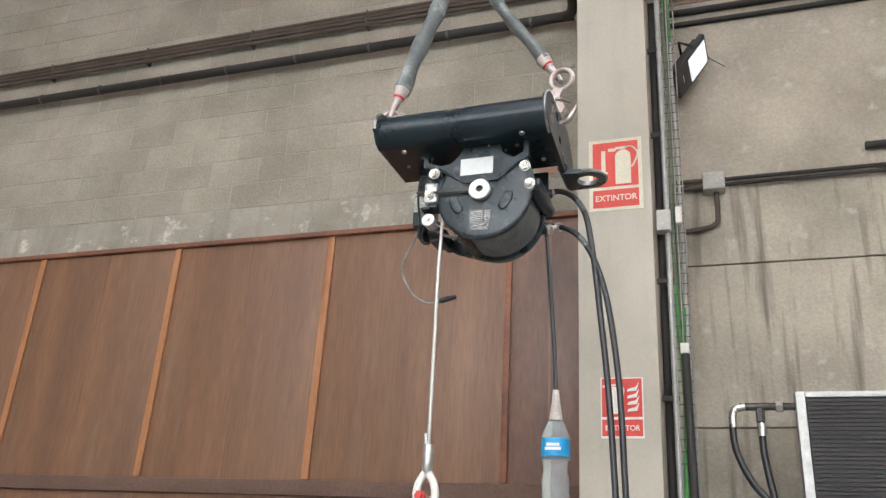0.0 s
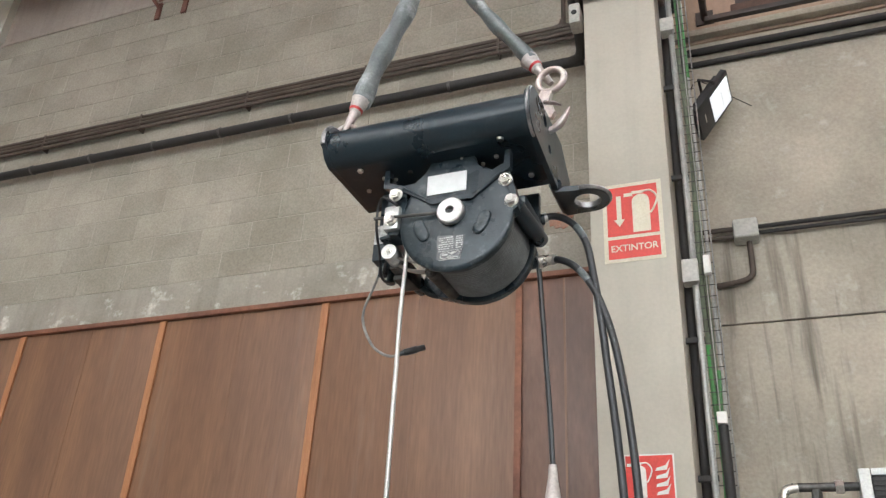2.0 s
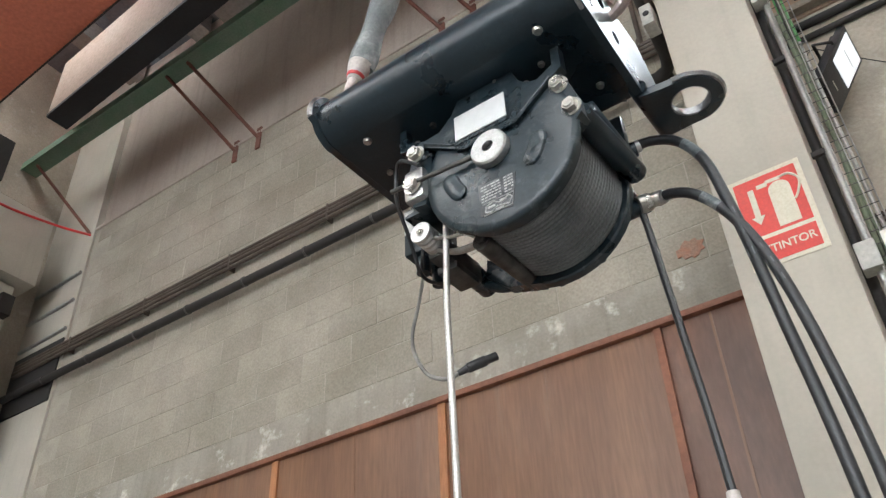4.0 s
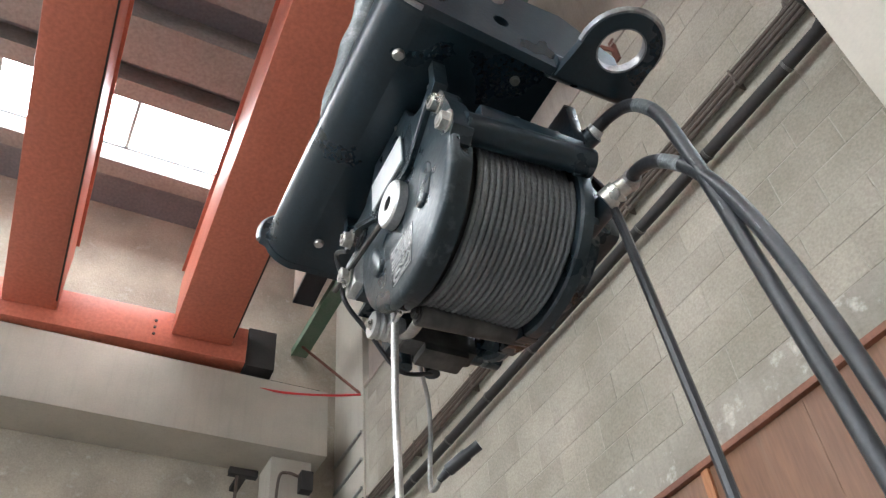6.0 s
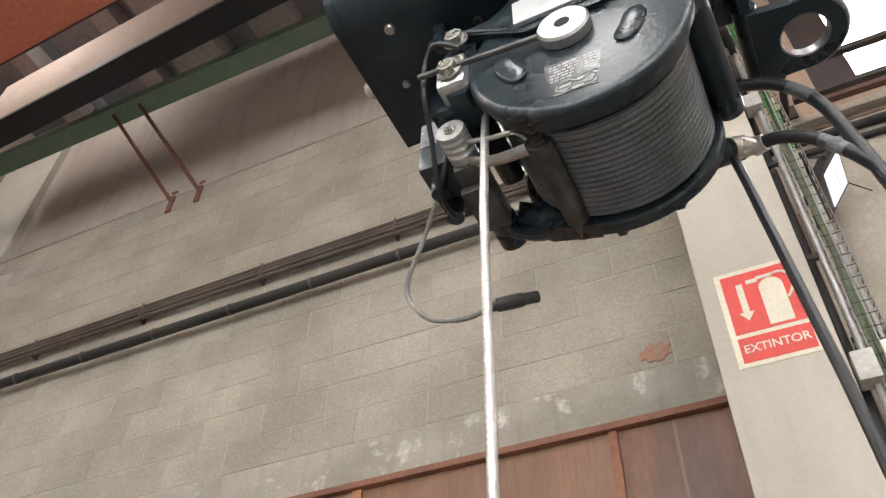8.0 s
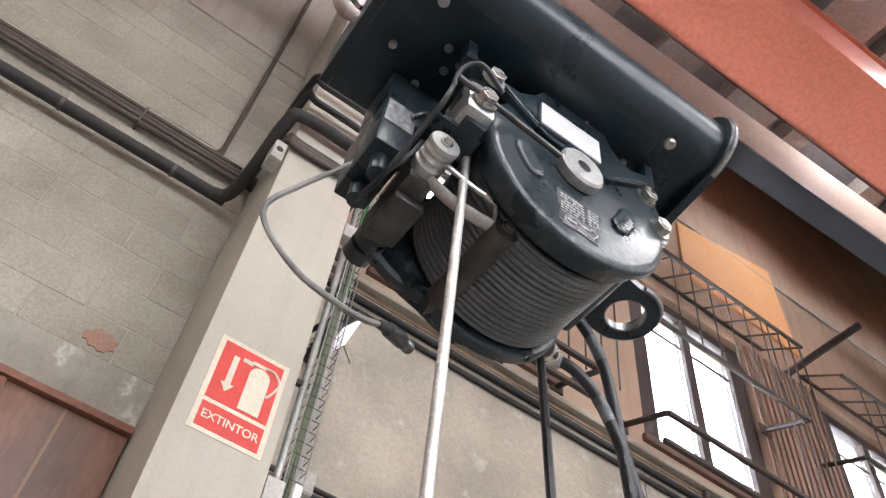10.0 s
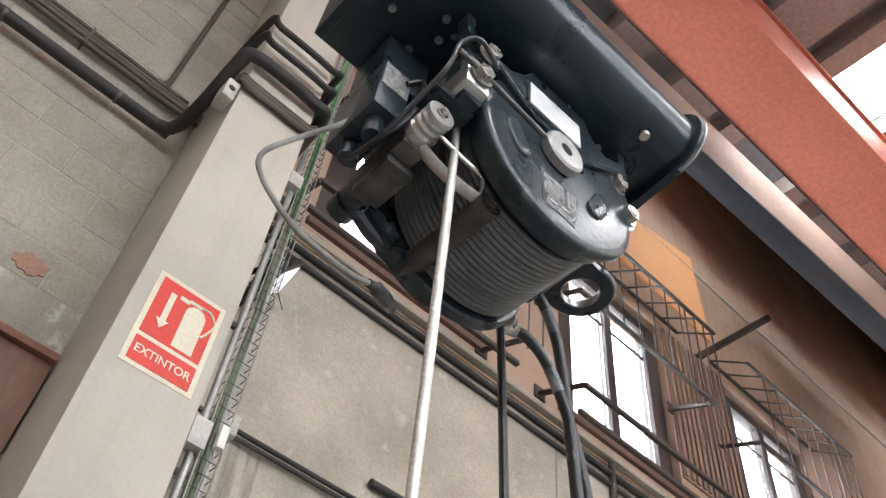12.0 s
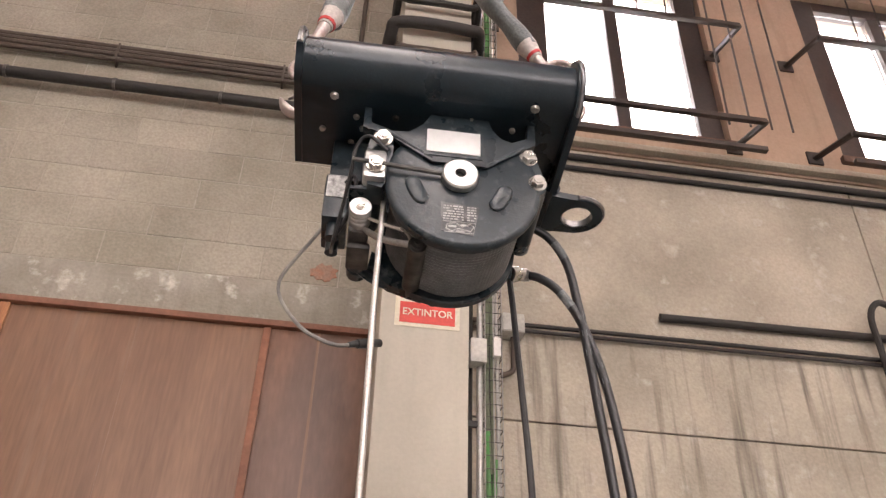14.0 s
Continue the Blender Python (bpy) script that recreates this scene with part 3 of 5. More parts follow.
# green cable tray on rusty struts, along the block wall
tr_ = thing("cable_tray", "faded green steel cable tray carried on rusty struts", "cable tray")
part("tray", box(-6.88, 2.0, 3.70, 3.86, 7.6, 7.64, 0.004), GREEN, tr_)
part("lip", box(-6.88, 2.0, 3.685, 3.699, 7.59, 7.68), GREEN, tr_)
for x in (-6.2, -4.02, -4.29, -1.9, -2.17):
    part("strut", sweep([(x, WY + 0.004, 6.74), (x - 0.5, 3.75, 7.6)], 0.016, 6), RUST, tr_)
    part("foot", box(x - 0.025, x + 0.025, WY - 0.012, WY + 0.004, 6.62, 6.86), RUST, tr_)
tagged(link("runway_cable", sweep(smoothed([(-6.42, 2.8, 6.75), (-6.40, 3.4, 6.72), (-6.3, 3.9, 6.73), (-6.16, 4.2, 6.72)]), 0.012, 8), REDPAINT), "red cable slung along the crane beam", "cable")
cb = thing("junction_box", "dark junction box on the pier with a bent conduit", "junction box")
part("body", box(-6.56, -6.45, 3.72, 3.84, 5.75, 5.95, 0.008), DARKPIPE, cb)
part("conduit", sweep(smoothed([(-6.5, 3.71, 5.9), (-6.5, 3.6, 5.92), (-6.5, 3.52, 5.85), (-6.5, 3.5, 5.4)]), 0.014, 8), CONDUIT, cb)
grille = thing("pier_rails", "three grey horizontal rails in the corner opening", "railing")
for z in (6.3, 6.0, 5.7):
    part("bar", rod((-6.85, WY - 0.035, z - 0.02), (-6.17, WY - 0.035, z), 0.016, 8), GALV, grille)
# flat dark sheet; its colour stands for the shade inside an opening
structure("opening_shade_sheet", box(-6.86, -6.16, WY - 0.035, WY - 0.021, 5.0, 5.6), DARKPIPE, "dark sheet coloured as the shade inside a corner opening")


# ---- boarded opening under the block wall ----
boards = thing("board_partition", "reddish brown board partition with pine battens in the wall opening", "partition")
BAT = [-4.61, -3.44, -2.272, -1.088]
edges = [-6.85, -5.67] + BAT + [-0.6]
for a, b in zip(edges, edges[1:]):
    part("board", box(a + 0.002, b - 0.002, WY - 0.045, WY - 0.02, 2.15, PANEL_TOP - 0.03, 0.002), STAINED if b > -0.7 else BOARD, boards)
    part("board", box(a + 0.002, b - 0.002, WY - 0.045, WY - 0.02, 0.02, 2.10, 0.002), BOARD, boards)
for x in [-5.67] + BAT:
    half_width = 0.018 if x > -1.2 else 0.024
    part("batten", box(x - half_width, x + half_width, WY - 0.062, WY - 0.0455, 2.155, PANEL_TOP - 0.032, 0.003), TRIM if x > -1.2 else BATTEN, boards)
for a, b in zip(edges, edges[1:]):
    m = (a + b) / 2
    part("seam_strip", box(m - 0.006, m + 0.006, WY - 0.048, WY - 0.0452, 2.155, PANEL_TOP - 0.032), BOARD, boards)
part("top_trim", box(-6.85, -0.6, WY - 0.075, WY - 0.01, PANEL_TOP - 0.028, PANEL_TOP + 0.005, 0.005), TRIM, boards, "red-brown trim along the top edge")
part("bottom_rail", box(-6.85, -0.6, WY - 0.08, WY - 0.02, 2.06, 2.148, 0.005), DARKWOOD, boards)

# services on the block wall
pipe = thing("wall_pipe", "black plastic pipe with clips along the block wall", "pipe")
part("pipe", sweep(smoothed([(-6.8, WY - 0.08, 5.175), (-4.0, WY - 0.08, 5.17), (-1.0, WY - 0.08, 5.175), (-0.76, WY - 0.09, 5.17), (-0.69, WY - 0.16, 5.17), (-0.67, 3.9, 5.2), (-0.655, 3.66, 5.33), (-0.60, 3.6, 5.37), (-0.25, 3.6, 5.37), (-0.17, 3.66, 5.37), (-0.15, 4.1, 5.37)], 6), 0.034, 12), DARKPIPE, pipe)
for k in range(10):
    part("clip", lathe([(0.0345, -0.008), (0.0385, -0.008), (0.0385, 0.008), (0.0345, 0.008)], (-6.2 + 0.58 * k, WY - 0.08, 5.172), "X", 14), DIRTYSTEEL, pipe)
for j, (z, y) in enumerate(((5.405, 0.05), (5.44, 0.055), (5.475, 0.05), (5.51, 0.05))):
    c = thing("wall_conduit", "thin brown conduit running along the block wall", "conduit", "wall conduits")
    o = 0.025 * j
    if j < 3:
        line = [(-6.8, WY - y, z), (-3, WY - y, z + 0.004), (-0.72, WY - y, z), (-0.66 + o * 0.2, WY - 0.1, z - 0.02), (-0.625, 3.8, 5.25), (-0.615, 3.63, 5.21 - o), (-0.56, 3.625, 5.2 - o), (-0.25, 3.625, 5.2 - o), (-0.195, 3.64, 5.2 - o), (-0.185, 4.1, 5.2 - o)]
        part("conduit", sweep(smoothed(line, 5), 0.015, 8), CONDUIT, c)
    else:
        part("conduit", sweep(smoothed([(-6.8, WY - y, z), (-1.2, WY - y, z), (-0.9, WY - y, z), (-0.83, WY - y, z + 0.05), (-0.82, WY - y, z + 0.3), (-0.82, WY - y, 8.9)], 5), 0.015, 8), CONDUIT, c)
for k in range(6):
    x = -6.0 + 0.95 * k
    part("clip", box(x - 0.006, x + 0.006, WY - 0.069, WY + 0.003, 5.388, 5.528, 0.002), CONDUIT, bpy.data.objects["wall_conduit"])
for k, z in enumerate((5.565, 5.75)):
    w = thing("pipe_collar", "dark pipe bent round the pillar", "pipe", "pillar pipes")
    part("pipe", sweep(smoothed([(-0.63, 4.2, z), (-0.63, 3.62, z), (-0.57, 3.60, z), (-0.24, 3.60, z), (-0.18, 3.64, z), (-0.18, 4.2, z)], 5), 0.02, 8), DARKPIPE, w)
jb = thing("junction_box", "small grey junction box on the pillar corner", "junction box")
part("body", box(-0.665, -0.605, 3.62, 3.72, 4.98, 5.12, 0.008), BOX, jb)
part("lid_screw", lathe([(0.0005, -0.004), (0.016, -0.004), (0.016, 0), (0.0005, 0)], (-0.635, 3.618, 5.05), "Y", 12), DARKPIPE, jb)
tagged(link("red_patch", plate([(x * 0.8 - 0.862, z + 4.10) for x, z in ((-0.085, -0.03), (-0.06, -0.028), (-0.045, -0.05), (-0.01, -0.046), (0.01, -0.058), (0.04, -0.05), (0.055, -0.03), (0.082, -0.026), (0.07, 0.002), (0.088, 0.022), (0.05, 0.03), (0.04, 0.05), (0.0, 0.04), (-0.02, 0.055), (-0.05, 0.036), (-0.06, 0.018), (-0.09, 0.012))], WY - 0.004, WY + 0.003), BRICKRED), "bare red brick patch in the block wall", "brick patch")


# ---- signs on the pillar ----
def text(body, size, x, y, z, mat, parent, name="lettering"):
    cu = bpy.data.curves.new(name, "FONT")
    cu.body, cu.size, cu.align_x, cu.align_y, cu.extrude = body, size, "CENTER", "CENTER", 0.0006
    cu.offset = size * 0.014
    tmp = bpy.data.objects.new(name + "_curve", cu)
    scene.collection.objects.link(tmp)
    me = bpy.data.meshes.new_from_object(tmp.evaluated_get(bpy.context.evaluated_depsgraph_get()))
    bpy.data.objects.remove(tmp)
    bpy.data.curves.remove(cu)
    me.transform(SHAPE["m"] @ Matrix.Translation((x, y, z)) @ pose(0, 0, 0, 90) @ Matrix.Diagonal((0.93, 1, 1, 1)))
    me.materials.clear()
    me.materials.append(mat)
    ob = new(name, me)
    ob.parent = parent
    return ob


def extinguisher_shape(cx, cz, h, y, mat, parent):
    r = h * 0.17
    bm = plate([(cx - r, cz - h / 2), (cx + r, cz - h / 2), (cx + r, cz + h * 0.2)] + arc(cx, cz + h * 0.2, r, 20, 160, 8) + [(cx - r, cz + h * 0.2)], y - 0.0012, y)
    box(cx - r * 1.0, cx + r * 0.35, y - 0.0012, y, cz + h * 0.385, cz + h * 0.45, bm=bm)
    box(cx - r * 1.9, cx - r * 0.9, y - 0.0012, y, cz + h * 0.34, cz + h * 0.42, bm=bm)
    part("extinguisher_symbol", bm, mat, parent)
    hose = [(cx + r * 0.3, y - 0.0006, cz + h * 0.42), (cx + r * 1.2, y - 0.0006, cz + h * 0.42), (cx + r * 1.9, y - 0.0006, cz + h * 0.25), (cx + r * 1.5, y - 0.0006, cz + h * 0.02), (cx + r * 1.05, y - 0.0006, cz - h * 0.1)]
    part("hose_symbol", sweep(smoothed(hose, 5), h * 0.022, 6), mat, parent)


SX0, SX1, SZ0, SZ1 = -0.530, -0.256, 3.485, 3.909
s1 = thing("fire_sign", "red and cream fire extinguisher sign on the pillar", "sign", "fire signs")
part("sheet", box(SX0, SX1, PY - 0.003, PY + 0.001, SZ0, SZ1), SIGNWHITE, s1)
mx = (SX0 + SX1) / 2
part("red_field", box(SX0 + 0.02, SX1 - 0.02, PY - 0.0045, PY - 0.0031, SZ0 + 0.138, SZ1 - 0.02), SIGNRED, s1)
part("red_band", box(SX0 + 0.02, SX1 - 0.02, PY - 0.0045, PY - 0.0031, SZ0 + 0.018, SZ0 + 0.12), SIGNRED, s1)
text("EXTINTOR", 0.047, mx, PY - 0.0052, SZ0 + 0.07, SIGNWHITE, s1)
extinguisher_shape(mx + 0.04, 3.752, 0.235, PY - 0.0047, SIGNWHITE, s1)
part("arrow_symbol", plate([(mx - 0.072, 3.84), (mx - 0.05, 3.84), (mx - 0.05, 3.71), (mx - 0.036, 3.71), (mx - 0.061, 3.672), (mx - 0.086, 3.71), (mx - 0.072, 3.71)], PY - 0.006, PY - 0.0046), SIGNWHITE, s1)

LX0, LX1, LZ0, LZ1 = -0.487, -0.290, 2.305, 2.595
s2 = thing("fire_sign", "small red and white fire extinguisher sign with flames on the pillar", "sign", "fire signs")
part("sheet", box(LX0, LX1, PY - 0.003, PY + 0.001, LZ0, LZ1), PURE, s2)
part("red_field", box(LX0 + 0.006, LX1 - 0.006, PY - 0.0045, PY - 0.0031, 2.405, LZ1 - 0.006), SIGNRED, s2)
part("red_band", box(LX0 + 0.006, LX1 - 0.006, PY - 0.0045, PY - 0.0031, LZ0 + 0.01, 2.393), SIGNRED, s2)
text("EXTINTOR", 0.035, (LX0 + LX1) / 2, PY - 0.0052, 2.352, PURE, s2)
extinguisher_shape(LX0 + 0.06, 2.495, 0.15, PY - 0.0047, PURE, s2)
for k in range(4):
    z = 2.43 + 0.032 * k
    part("flame_symbol", plate([(LX1 - 0.075, z), (LX1 - 0.03, z + 0.004), (LX1 - 0.018, z + 0.045), (LX1 - 0.035, z + 0.022), (LX1 - 0.07, z + 0.012)], PY - 0.006, PY - 0.0046), PURE, s2)

# ---- services beside the pillar ----
ct = thing("wire_tray", "galvanised wire mesh tray with green cables beside the pillar", "cable tray")
TX0, TX1, TY = -0.137, -0.064, 3.765
for x in (TX0, (TX0 + TX1) / 2, TX1):
    part("long_wire", rod((x, TY - 0.05, 1.8), (x, TY - 0.05, 8.8), 0.0028, 5), GALV, ct)
for y in (TY - 0.05, TY):
    part("side_wire", rod((TX1, y, 1.8), (TX1, y, 8.8), 0.0028, 5), GALV, ct)
for k in range(64):
    z = 2.2 + 0.055 * k
    part("cross_wire", sweep([(TX0, TY, z), (TX0, TY - 0.05, z), (TX1, TY - 0.05, z), (TX1, TY, z)], 0.0022, 5), DIRTYSTEEL, ct)
for k, (x, r, mt, za, zb) in enumerate(((-0.118, 0.011, DUSTY, 2.9, 4.75), (-0.098, 0.009, DUSTY, 2.9, 8.8), (-0.082, 0.008, GALV, 1.8, 8.8), (-0.104, 0.007, DARKPIPE, 1.8, 8.8), (-0.114, 0.012, CABLEGREEN, 1.8, 3.08), (-0.092, 0.010, CABLEGREEN, 1.8, 2.96), (-0.116, 0.011, CABLEGREEN, 4.70, 8.8), (-0.096, 0.009, CABLEGREEN, 4.55, 8.8))):
    run = [(x + 0.008 * math.sin(3 * za + 1.7 * q + k), TY - 0.024 + 0.004 * math.cos(q + 2 * k), za + (zb - za) * q / 5) for q in range(6)]
    part("cable", sweep(smoothed(run, 5), r, 8), mt, ct)
part("flexible_conduit", sweep(smoothed([(-0.085, 3.72, 1.6), (-0.092, 3.72, 2.3), (-0.095, 3.72, 2.72)], 6), 0.02, 10), DARKPIPE, ct, "dark ribbed flexible conduit")
part("end_fitting", box(-0.115, -0.075, 3.69, 3.73, 2.72, 2.77, 0.004), PURE, ct)
cd = thing("steel_conduit", "galvanised steel conduit clipped to the pillar side", "conduit")
part("conduit", rod((-0.150, 3.755, 1.5), (-0.150, 3.755, 8.8), 0.015, 12), GALV, cd)
for z in (2.5, 3.1, 3.95, 4.5):
    part("clip", box(-0.213, -0.133, 3.745, 3.765, z, z + 0.025, 0.002), DARKPIPE, cd)
part("second_pipe", rod((-0.188, 3.83, 1.5), (-0.188, 3.83, 5.6), 0.02, 10), DARKPIPE, cd)
j2 = thing("junction_box", "pale grey square junction box on the conduit", "junction box")
part("body", box(-0.2, -0.13, 3.70, 3.768, 3.375, 3.49, 0.006), BOX, j2)
part("nameplate", box(-0.105, -0.075, 3.68, 3.712, 3.40, 3.49, 0.003), PURE, j2)
jt = thing("junction_box", "pale grey square junction box high on the conduit", "junction box")
part("body", box(-0.2, -0.13, 3.70, 3.768, 4.86, 4.95, 0.006), BOX, jt)
jc = thing("junction_box", "grey plastic junction box with rounded corners on the concrete wall", "junction box")
part("body", box(0.03, 0.15, WY - 0.10, WY + 0.019, 3.80, 3.91, 0.014), BOX, jc)
part("lid", box(0.036, 0.144, WY - 0.106, WY - 0.101, 3.806, 3.904, 0.002), BOX, jc)
for z in (3.84, 3.885):
    part("stub", rod((-0.12, WY - 0.04, z), (0.031, WY - 0.04, z), 0.013, 8), CONDUIT, jc)
part("elbow", sweep(smoothed([(0.10, WY - 0.04, 3.80), (0.10, WY - 0.04, 3.66), (0.09, WY - 0.04, 3.61), (0.04, WY - 0.04, 3.585), (-0.08, WY - 0.04, 3.57)], 6), 0.014, 10), CONDUIT, jc)
wc = thing("wall_conduit", "pair of dark conduits along the concrete wall", "conduit")
for z, r in ((3.848, 0.0105), (3.882, 0.012)):
    part("conduit", sweep(smoothed([(0.151, WY - 0.04, z), (2.5, WY - 0.04, z + 0.006), (6, WY - 0.04, z)], 6), r, 8), DARKPIPE, wc)
up2 = thing("wall_conduit", "dark conduits along the ledge under the windows", "conduit")
for z, r in ((5.01, 0.017), (5.10, 0.023)):
    part("conduit", rod((-0.15, WY - 0.03, z), (X1 - 0.1, WY - 0.03, z + 0.0), r, 10), DARKPIPE, up2)

uw = thing("wall_conduit", "thin pale conduit high on the brown wall", "conduit")
part("conduit", rod((-0.1, WY - 0.012, 8.5), (X1 - 0.1, WY - 0.012, 8.8), 0.014, 8), BOX, uw)

fy = -Vector((0.84, -0.16, -0.52)).normalized()
fx = Vector((0.07, 0.98, -0.19))
fx = (fx - fy * fx.dot(fy)).normalized()
fz = fx.cross(fy)
FLOOD = Matrix(((fx.x, fy.x, fz.x, 0.062), (fx.y, fy.y, fz.y, 4.191), (fx.z, fy.z, fz.z, 4.492), (0, 0, 0, 1)))
fl = thing("floodlight", "flat black floodlight with a white lens tilted out from the wall", "floodlight", m=FLOOD)
SHAPE["m"] = Matrix.Identity(4)
part("housing", box(-0.112, 0.112, 0.0, 0.035, -0.205, 0.115, 0.007), RUBBER, fl)
part("lens", box(-0.085, 0.09, -0.004, -0.0005, -0.078, 0.096, 0.001), LENS, fl, "white diffusing glass")
part("reflector_line", box(-0.05, 0.06, -0.0052, -0.0041, 0.02, 0.024), BOX, fl)
part("print_bar", box(-0.03, 0.03, -0.0012, -0.0005, -0.15, -0.142), BOX, fl)
for k in range(6):
    part("fin", box(-0.09 + 0.034 * k, -0.084 + 0.034 * k, 0.0345, 0.06, -0.16, 0.08), RUBBER, fl)
part("bracket", sweep([(-0.111, 0.015, 0.0), (-0.125, 0.015, 0.0), (-0.125, 0.10, 0.0), (0.125, 0.10, 0.0), (0.125, 0.015, 0.0), (0.111, 0.015, 0.0)], 0.008, 6), DARKPIPE, fl)
part("arm", sweep([Vector((0, 0.10, 0)), FLOOD.inverted() @ Vector((-0.1, 4.45, 4.56))], 0.014, 8), DARKPIPE, fl)
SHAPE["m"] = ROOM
fw = tagged(link("floodlight_cable", sweep(smoothed([(-0.1, 3.95, 4.60), (-0.05, 4.0, 4.72), (0.1, 4.15, 4.70), (0.22, WY, 4.66)], 6), 0.0025, 6), DARKPIPE), "thin dark cable looping from the floodlight", "cable")

tp = thing("tie_hole", "dark formwork tie hole in the concrete wall", "tie hole", "tie holes")
part("hole_ring", lathe([(0.008, -0.002), (0.016, -0.002), (0.018, 0.0), (0.008, 0.0)], (0.18, WY + 0.0185, 3.34), "Y", 14), DARKPIPE, tp)
part("hole_plug", lathe([(0.0005, -0.001), (0.0079, -0.001), (0.0079, 0.002), (0.0005, 0.002)], (0.18, WY + 0.0185, 3.34), "Y", 12), RUBBER, tp)
copy_thing(tp, pose(0.05, 0, -0.93))
copy_thing(tp, pose(1.1, 0, 0.0))

rp = thing("wall_pipe", "thick dark pipe with a closed end on the concrete wall", "pipe")
part("pipe", rod((0.885, WY - 0.04, 4.012), (5.5, WY - 0.04, 4.06), 0.022, 12), DARKPIPE, rp)
va = thing("valve_group", "black valve and air filter group on the wall", "valve")
part("body", box(2.36, 2.5, WY - 0.24, WY - 0.05, 3.98, 4.16, 0.03), DARKPIPE, va)
part("bonnet", lathe([(0.0005, -0.09), (0.06, -0.09), (0.075, -0.06), (0.075, 0.02), (0.05, 0.05), (0.0005, 0.06)], (2.43, WY - 0.15, 4.22), "Z", 16), RUBBER, va)
part("flange", lathe([(0.0005, -0.02), (0.07, -0.02), (0.07, 0.02), (0.0005, 0.02)], (2.33, WY - 0.15, 4.06), "X", 16), RUBBER, va)
part("side_valve", lathe([(0.0005, -0.06), (0.045, -0.06), (0.045, 0.06), (0.0005, 0.06)], (2.55, WY - 0.14, 4.06), "X", 12), DARKPIPE, va)
part("handle", sweep([(2.54, WY - 0.14, 4.1), (2.55, WY - 0.2, 4.2), (2.6, WY - 0.26, 4.25)], 0.012, 8), DARKPIPE, va)
part("stay", box(2.39, 2.47, WY - 0.051, WY + 0.019, 4.0, 4.1, 0.004), DARKPIPE, va)
part("bowl", lathe([(0.0005, -0.12), (0.05, -0.11), (0.07, -0.03), (0.07, 0.05), (0.0005, 0.05)], (2.53, WY - 0.17, 4.0), "Z", 16), RUBBER, va)
part("inlet", sweep(smoothed([(2.32, WY - 0.15, 4.15), (2.17, WY - 0.15, 4.16), (2.08, WY - 0.15, 4.18), (2.04, WY - 0.12, 4.1), (2.07, WY - 0.08, 3.9), (2.08, WY - 0.06, 3.4)], 6), 0.018, 8), DARKPIPE, va)
part("riser", rod((2.75, WY - 0.03, 4.2), (2.78, WY - 0.03, 5.2), 0.025, 8), CONDUIT, va)
part("outlet", sweep([(2.58, WY - 0.14, 4.1), (2.75, WY - 0.1, 4.12), (2.75, WY - 0.03, 4.25)], 0.02, 8), DARKPIPE, va)

ra = thing("oil_cooler", "black finned oil cooler in an aluminium frame with hose fittings", "oil cooler")
RX, RY = 0.36, 3.9
part("core", box(RX + 0.06, RX + 0.95, RY - 0.04, RY + 0.04, 1.75, 2.53, 0.004), FINS, ra)
for k in range(40):
    z = 1.77 + 0.019 * k
    part("fin", box(RX + 0.06, RX + 0.95, RY - 0.047, RY - 0.0405, z, z + 0.006), FINS, ra)
part("side_tank", box(RX + 0.015, RX + 0.058, RY - 0.05, RY + 0.05, 1.72, 2.56, 0.006), GALV, ra)
part("top_rail", box(RX + 0.059, RX + 1.0, RY - 0.05, RY + 0.05, 2.532, 2.56, 0.004), GALV, ra)
part("tee", sweep([(RX + 0.016, RY, 2.5), (0.13, RY, 2.5)], 0.018, 10), DIRTYSTEEL, ra)
part("nut", lathe([(0.0005, 0), (0.028, 0), (0.028, 0.03), (0.0005, 0.03)], (0.29, RY, 2.5), "X", 6), ZINC, ra)
part("hose", sweep(smoothed([(0.16, RY, 2.5), (0.11, RY, 2.49), (0.095, RY, 2.45), (0.10, RY, 2.3), (0.16, RY, 2.15), (0.26, RY, 2.0), (0.3, RY, 1.75)], 6), 0.0165, 10), RUBBER, ra)
part("hose", sweep(smoothed([(0.22, RY, 2.48), (0.22, RY, 2.38), (0.225, RY, 2.25), (0.26, RY, 2.0), (0.3, RY, 1.7)], 6), 0.0165, 10), RUBBER, ra)
part("ferrule", rod((0.222, RY, 2.42), (0.222, RY, 2.36), 0.02, 10), ZINC, ra)
part("elbow_fitting", sweep(smoothed([(0.155, RY, 2.5), (0.11, RY, 2.49), (0.096, RY, 2.45), (0.0985, RY, 2.4)], 5), 0.0195, 10), ZINC, ra)
part("tee_branch", rod((0.22, RY, 2.49), (0.22, RY, 2.43), 0.0205, 6), DIRTYSTEEL, ra)
part("stand", box(RX + 0.1, RX + 0.9, RY - 0.04, RY + 0.04, 0, 1.749), DARKPIPE, ra)

cw = thing("junction_box", "flat dark switch box beside the pier with a pipe below", "junction box")
part("body", box(-6.62, -6.551, 3.07, 3.34, 5.85, 5.92, 0.008), DARKPIPE, cw)
part("drop_pipe", rod((-6.585, 3.15, 4.6), (-6.585, 3.15, 5.849), 0.016, 8), CONDUIT, cw)
part("wall_stay", box(X0 + 0.001, -6.621, 3.17, 3.25, 5.865, 5.91), DARKPIPE, cw)


# ---- the hanging winch ----
WINCH = pose(-0.553, 1.962, 2.617, 0, 0, -1.0)
SHAPE["m"] = Matrix.Scale(1.04, 4)


